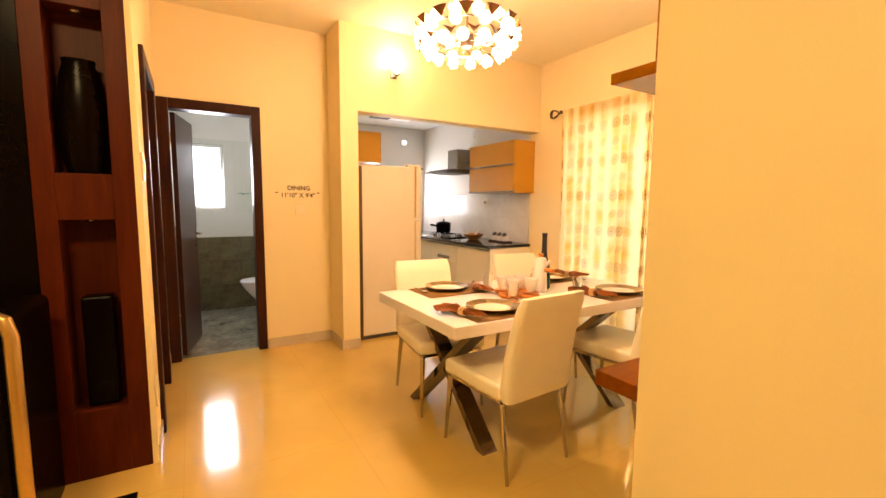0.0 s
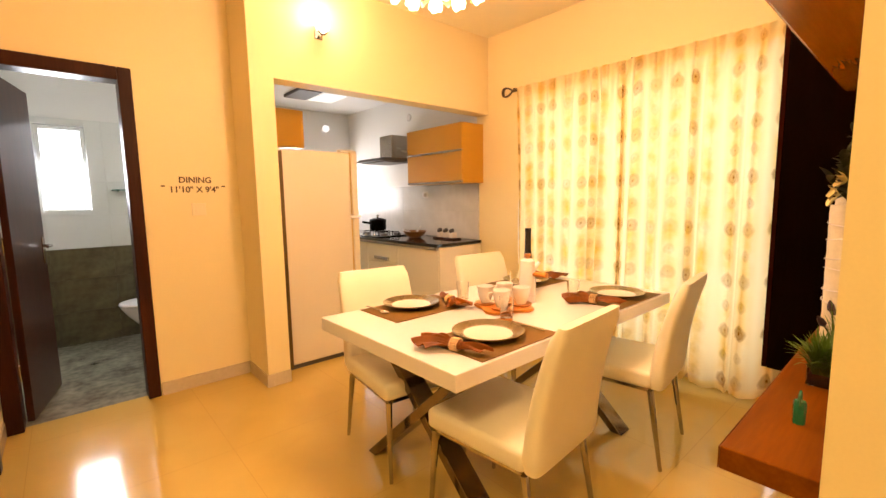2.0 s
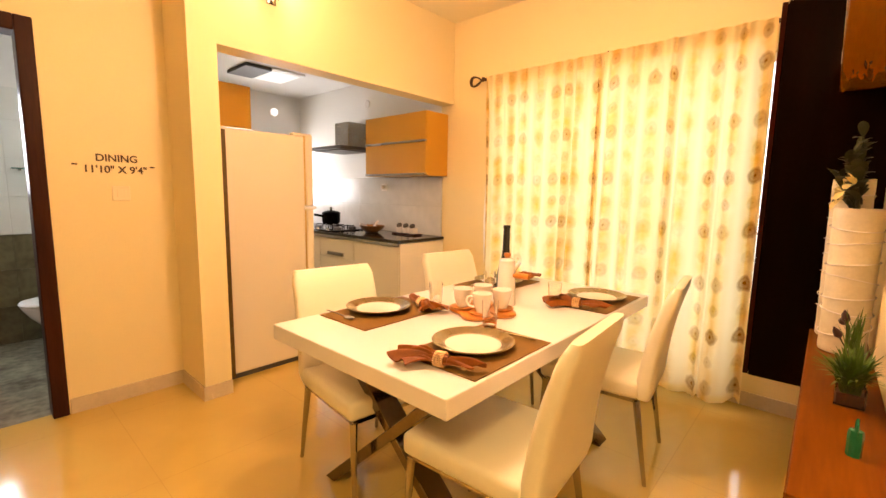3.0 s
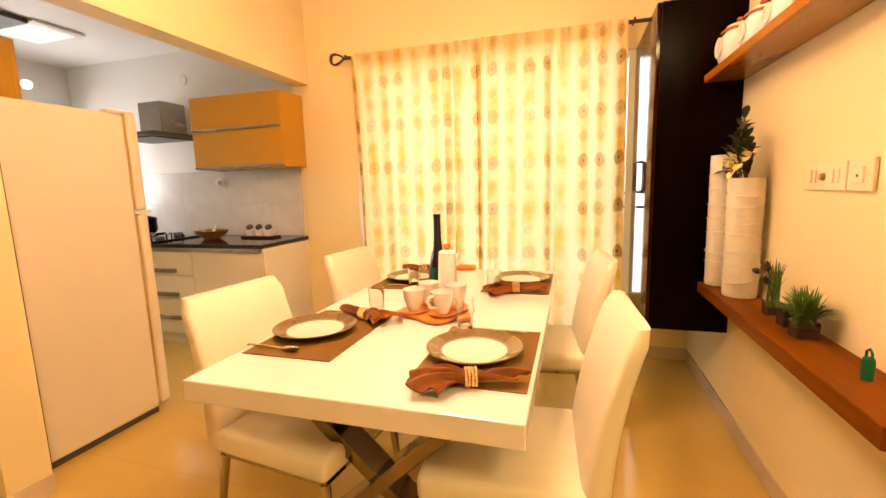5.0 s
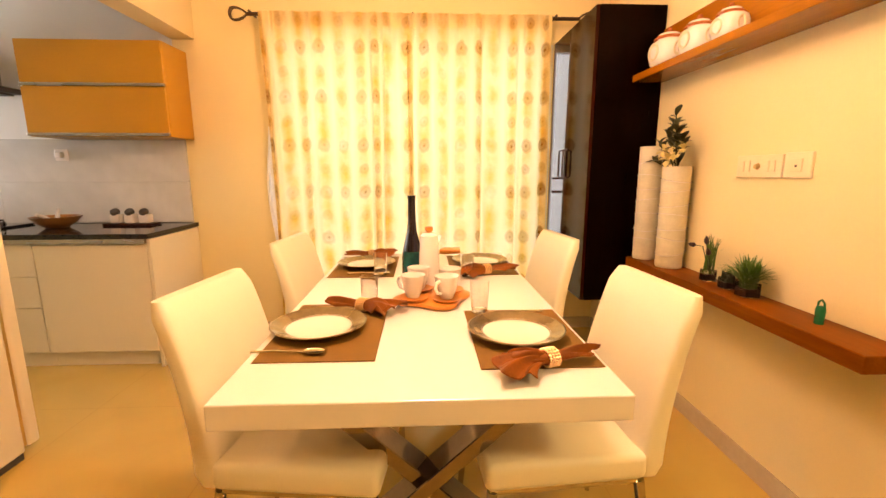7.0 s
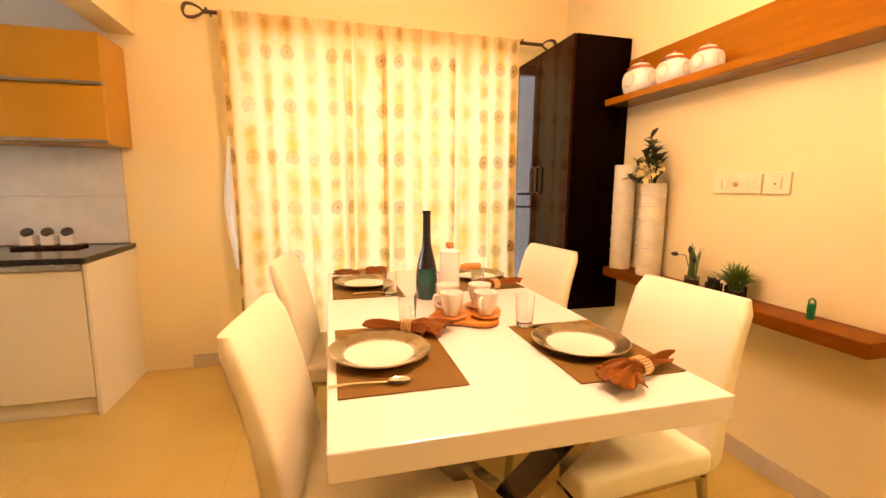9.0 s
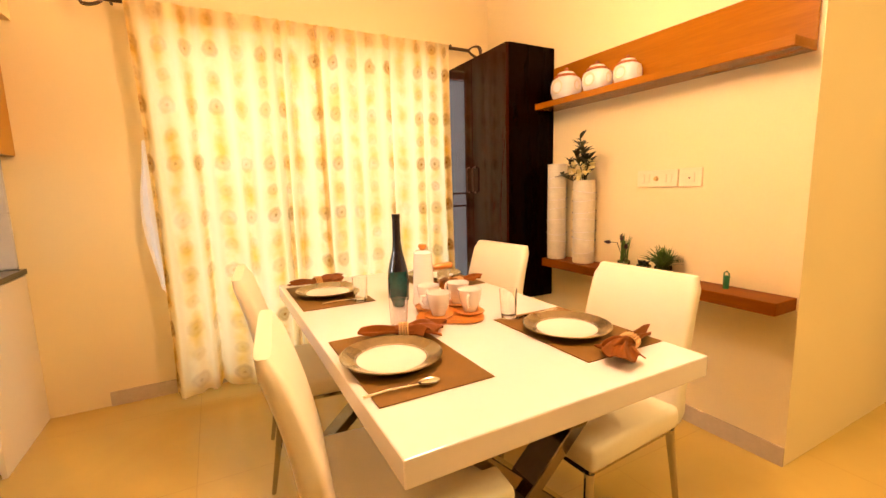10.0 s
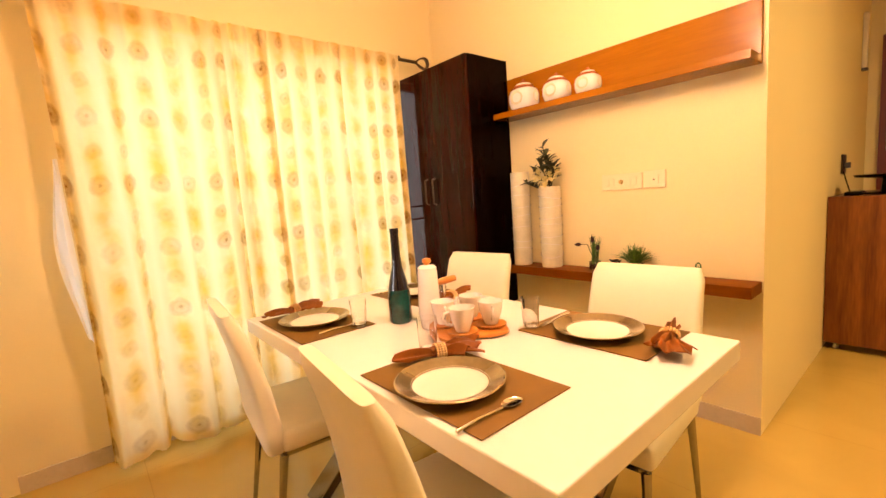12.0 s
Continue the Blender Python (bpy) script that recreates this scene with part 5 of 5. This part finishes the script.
def cutlery(name, label, x, y, turn, spoon):
    root = thing(name, label, "cutlery", pose(x, y, TOP + 0.006, 0, 0, turn))
    part("handle", tubed([(-0.09, 0, 0.002), (-0.03, 0, 0.006), (0.05, 0, 0.003)], [0.005, 0.003, 0.003], 8), SILVER, root, smooth=True)
    bm = bmesh.new()
    if spoon:
        bmesh.ops.create_uvsphere(bm, u_segments=18, v_segments=8, radius=1.0)
        for v in bm.verts:
            v.co = Vector((0.078 + 0.030 * v.co.x, 0.019 * v.co.y, 0.006 + (0.007 if v.co.z < 0 else -0.003) * v.co.z))
        part("bowl", bm, SILVER, root, smooth=True)
    else:
        box(bm, 0.048, -0.011, 0.001, 0.075, 0.011, 0.004)
        for k in range(4):
            box(bm, 0.075, -0.011 + k * 0.0063, 0.001, 0.115, -0.008 + k * 0.0063, 0.004)
        part("tines", bm, SILVER, root)


def napkin(x, y, turn, seed, size=1.0):
    """A rolled cloth lying along its own x, held by a bead ring, one end fanned out."""
    root = thing("napkin", "rust-brown satin napkin gathered in a gold bead ring", "napkin", pose(x, y, TOP + 0.005, 0, 0, turn), "napkins on the dining table")
    rng = random.Random(seed)

    def pleated(sign, spread, reach, lift, pleats, shift):
        """A gathered sheet that opens out from the ring, folded in pleats, two faces thick."""
        bm = bmesh.new()
        na, nr = 72, 12
        ph = [rng.uniform(0, 6.28) for _ in range(4)]
        layers = []
        for under in (0, 1):
            grid = []
            for i in range(nr + 1):
                t = i / nr
                row = []
                for k in range(na + 1):
                    c = 2 * k / na - 1
                    a = radians(spread) * c * t ** 0.6 + shift * t
                    ln = reach * size * t * (1 + 0.14 * math.sin(3.3 * c + ph[0]) + 0.07 * math.sin(9 * c + ph[1])) * (1 - 0.22 * c * c)
                    wave = math.sin(pleats * c * 3.1 + ph[2] + 1.3 * t) + 0.5 * math.sin(pleats * 5.3 * c + ph[3] - 2 * t)
                    dome = lift * math.sin(math.pi * (0.15 + 0.62 * t)) * (1 - 0.75 * c * c)
                    x = ln * math.cos(a) + 0.004 * wave * t
                    y = 0.020 * c * (1 - 0.3 * t) + ln * math.sin(a)
                    z = 0.006 + dome + (0.004 + 0.0075 * t) * (wave + 1.1) * (1 - 0.45 * t) - (0.004 if under else 0)
                    row.append(bm.verts.new((sign * x, y, max(0.0 if under else 0.003, z))))
                grid.append(row)
            layers.append(grid)
        for grid in layers:
            for i in range(nr):
                for k in range(na):
                    bm.faces.new((grid[i][k], grid[i][k + 1], grid[i + 1][k + 1], grid[i + 1][k]))
        top, low = layers
        rim = [(i, 0) for i in range(nr)] + [(nr, k) for k in range(na)] + [(i, na) for i in range(nr, 0, -1)] + [(0, k) for k in range(na, 0, -1)]
        for (p, q), (u, v) in zip(rim, rim[1:] + rim[:1]):
            bm.faces.new((top[p][q], top[u][v], low[u][v], low[p][q]))
        return bm

    fan = pleated(1, 32, 0.14, 0.026, 3.4, 0.10)
    part("fanned_end", fan, RUST, root, smooth=True)
    part("fanned_fold", pleated(1, 20, 0.095, 0.034, 2.6, -0.22), RUST, root, smooth=True)
    part("gathered_end", pleated(-1, 4, 0.14, 0.024, 2.2, 0.05), RUST, root, smooth=True)
    part("gathered_core", tubed([(-0.03, 0, 0.022), (-0.01, 0, 0.0225), (0.012, 0, 0.0225), (0.035, 0, 0.024)], [0.016, 0.019, 0.019, 0.014], 16), RUST, root, smooth=True)
    ring = bmesh.new()
    for j in range(4):
        for k in range(18):
            a = 2 * math.pi * k / 18
            bmesh.ops.create_icosphere(ring, subdivisions=1, radius=0.0044, matrix=Matrix.Translation((-0.016 + 0.0085 * j, 0.0265 * math.cos(a), 0.0225 + 0.0205 * math.sin(a))))
    part("bead_ring", ring, BEADS, root, "gold bead napkin ring", smooth=True)


def tumbler(x, y):
    root = thing("water_glass", "clear empty water tumbler with a thick base", "glass", pose(x, y, TOP + 0.001), "tumblers on the dining table")
    part("glass", lathe([(0, 0), (0.026, 0), (0.028, 0.004), (0.033, 0.112), (0.0318, 0.112), (0.0268, 0.018), (0, 0.015)], 30), GLASS, root, smooth=True)


SETTINGS = (
    # mat, plate, napkin
    ((2.115, 2.43, 2.60, 2.745), (2.345, 2.625), (2.515, 2.512, -112)),
    ((2.052, 1.848, 2.505, 2.162), (2.275, 2.028), (2.06, 1.992, 108)),
    ((3.01, 2.44, 3.485, 2.748), (3.245, 2.592), (3.455, 2.592, -80)),
    ((3.03, 1.85, 3.50, 2.17), (3.29, 2.005), (3.04, 2.005, 103)),
)
for n, (mt, pl, nk) in enumerate(SETTINGS):
    placemat(*mt)
    plate(*pl)
    napkin(*nk, seed=20 + n)
cutlery("spoon", "polished steel table spoon lying on the placemat", 2.165, 2.675, -92, True)
cutlery("spoon", "polished steel table spoon lying on the placemat", 3.06, 2.57, -90, True)
cutlery("fork", "polished steel fork lying on the placemat", 2.465, 1.985, 95, False)
cutlery("fork", "polished steel fork lying on the placemat", 3.465, 2.03, 92, False)
for x, y in ((2.592, 2.500), (2.487, 2.110), (3.028, 2.502), (3.01, 2.10)):
    tumbler(x, y)


def lobed_tray(x, y):
    root = thing("serving_tray", "clover-shaped orange wooden serving tray", "tray", pose(x, y, TOP, 0, 0, 20))
    bm = bmesh.new()
    n = 72
    rings = []
    for z, k in ((0.0, 0.93), (0.006, 1.0), (0.016, 1.0), (0.018, 0.97)):
        rings.append([bm.verts.new((k * (0.135 + 0.02 * math.cos(4 * a)) * math.cos(a), k * (0.135 + 0.02 * math.cos(4 * a)) * math.sin(a), z)) for a in (2 * math.pi * i / n for i in range(n))])
    for p, q in zip(rings, rings[1:]):
        for k in range(n):
            bm.faces.new((p[k], p[(k + 1) % n], q[(k + 1) % n], q[k]))
    bm.faces.new(rings[0][::-1])
    bm.faces.new(rings[-1])
    part("board", bm, TRAYW, root, smooth=True)


def saucer_cup(x, y, turn):
    sauc = thing("saucer", "small round orange wooden saucer on the tray", "saucer", pose(x, y, TOP + 0.019), "saucers on the tray")
    part("disc", lathe([(0, 0), (0.042, 0), (0.052, 0.006), (0.054, 0.010), (0.045, 0.008), (0, 0.007)], 32), TRAYW, sauc, smooth=True)
    root = thing("coffee_cup", "white porcelain coffee cup on a wooden saucer", "cup", pose(x, y, TOP + 0.028, 0, 0, turn) @ Matrix.Scale(1.1, 4), "coffee cups on the tray")
    part("bowl", lathe([(0, 0.0), (0.021, 0.0), (0.023, 0.004), (0.034, 0.035), (0.041, 0.076), (0.0395, 0.076), (0.032, 0.035), (0.018, 0.008), (0, 0.007)], 32), CERAMIC, root, smooth=True)
    part("handle", tubed([(0.038, 0, 0.064), (0.056, 0, 0.062), (0.061, 0, 0.045), (0.051, 0, 0.027), (0.031, 0, 0.022)], 0.005, 8), CERAMIC, root, smooth=True)


TX, TY = 2.65, 2.27
lobed_tray(TX, TY)
for k, a in enumerate((36, 126, 216, 306)):
    saucer_cup(TX + 0.088 * math.cos(radians(a)), TY + 0.088 * math.sin(radians(a)), (150, 60, 140, 20)[k])
pot = thing("coffee_pot", "tall white cylindrical coffee pot with a wooden knob", "coffee pot", pose(2.855, 2.278, TOP))
part("body", lathe([(0, 0), (0.045, 0), (0.047, 0.004), (0.0385, 0.205), (0.0365, 0.213)], 36), CERAMIC, pot, smooth=True)
lid = part("lid", lathe([(0.0375, 0.213), (0.0385, 0.218), (0.027, 0.228), (0, 0.231)], 36), CERAMIC, pot, smooth=True)
part("knob", lathe([(0.008, 0.228), (0.018, 0.242), (0.016, 0.254), (0, 0.257)], 20), TRAYW, lid, "orange wooden knob", smooth=True)
part("spout", tubed([(0.015, -0.022, 0.172), (0.028, -0.038, 0.195), (0.037, -0.048, 0.212)], [0.016, 0.012, 0.008], 10), CERAMIC, pot, smooth=True)
part("handle", tubed([(-0.005, -0.045, 0.15), (-0.008, -0.065, 0.152), (-0.012, -0.13, 0.155)], [0.010, 0.015, 0.013], 10), TRAYW, pot, "orange wooden side handle", smooth=True)
bt = thing("wine_bottle", "tall slender black bottle with a teal lower body", "bottle", pose(2.955, 2.352, TOP))
part("lower_body", lathe([(0, 0), (0.040, 0), (0.046, 0.008), (0.046, 0.10), (0.0425, 0.135)], 36), TEALGLASS, bt, "teal glass lower body", smooth=True)
part("neck", lathe([(0.0425, 0.135), (0.034, 0.175), (0.022, 0.22), (0.0175, 0.27), (0.0165, 0.363), (0.018, 0.364), (0.018, 0.380), (0, 0.380)], 36), BLACKGLASS, bt, "long black neck", smooth=True)


# ---- wall tiles, each a piece of its wall ----
def tile_rows(parent, material, along, at, u0, u1, z0, z1, width, height, gap=0.003, thick=0.005, hole=None):
    """Tiles on a wall that runs along x or y; equal tiles share one mesh."""
    shared = {}
    z = z0
    while z < z1 - 0.02:
        h = min(height, z1 - z)
        u = u0
        while u < u1 - 0.02:
            w = min(width, u1 - u)
            cuts = [(u, z, w, h)]
            if hole and u < hole[1] and u + w > hole[0] and z < hole[3] and z + h > hole[2]:
                cuts = []
                if u < hole[0] - 0.02:
                    cuts.append((u, z, hole[0] - u, h))
                if u + w > hole[1] + 0.02:
                    cuts.append((hole[1], z, u + w - hole[1], h))
                x0, x1 = max(u, hole[0]), min(u + w, hole[1])
                if z < hole[2] - 0.02:
                    cuts.append((x0, z, x1 - x0, hole[2] - z))
                if z + h > hole[3] + 0.02:
                    cuts.append((x0, hole[3], x1 - x0, z + h - hole[3]))
            for cu, cz, cw, ch in cuts:
                key = (round(cw, 3), round(ch, 3))
                if key not in shared:
                    bm = bmesh.new()
                    if along == "x":
                        box(bm, gap / 2, -thick, gap / 2, cw - gap / 2, 0, ch - gap / 2, bevel=0.0012, seg=1)
                    else:
                        box(bm, -thick, gap / 2, gap / 2, 0, cw - gap / 2, ch - gap / 2, bevel=0.0012, seg=1)
                    first_tile = part("tile", bm, material, parent)
                    shared[key] = first_tile.data
                    ob = first_tile
                else:
                    ob = new("tile", shared[key])
                    ob.parent = parent
                ob.matrix_basis = pose(cu, at, cz) if along == "x" else pose(at, cu, cz)
            u += width
        z += height


SPLASH_TILE = plain("veined_grey_wall_tile", (0.62, 0.61, 0.60), 0.2, vary=0.12, scale=3.0, grain=9)
BATH_TILE = plain("white_bath_wall_tile", (0.74, 0.75, 0.73), 0.2, vary=0.03, scale=2.0, grain=12)
tile_rows(bpy.data.objects["splashback"], SPLASH_TILE, "y", 4.237, 3.962, 6.538, 0.853, 1.428, 1.288, 0.287, gap=0.0025)
tile_rows(bpy.data.objects["wall_bathroom_north"], BATH_TILE, "x", 5.999, 0.472, 1.855, 0.882, 2.03, 0.45, 0.30, hole=(0.915, 1.25, 1.23, 1.97))
tile_rows(bpy.data.objects["wall_bathroom_dado"], BSTONE, "x", 5.993, 0.472, 1.850, 0.0, 0.878, 0.45, 0.30, gap=0.002)
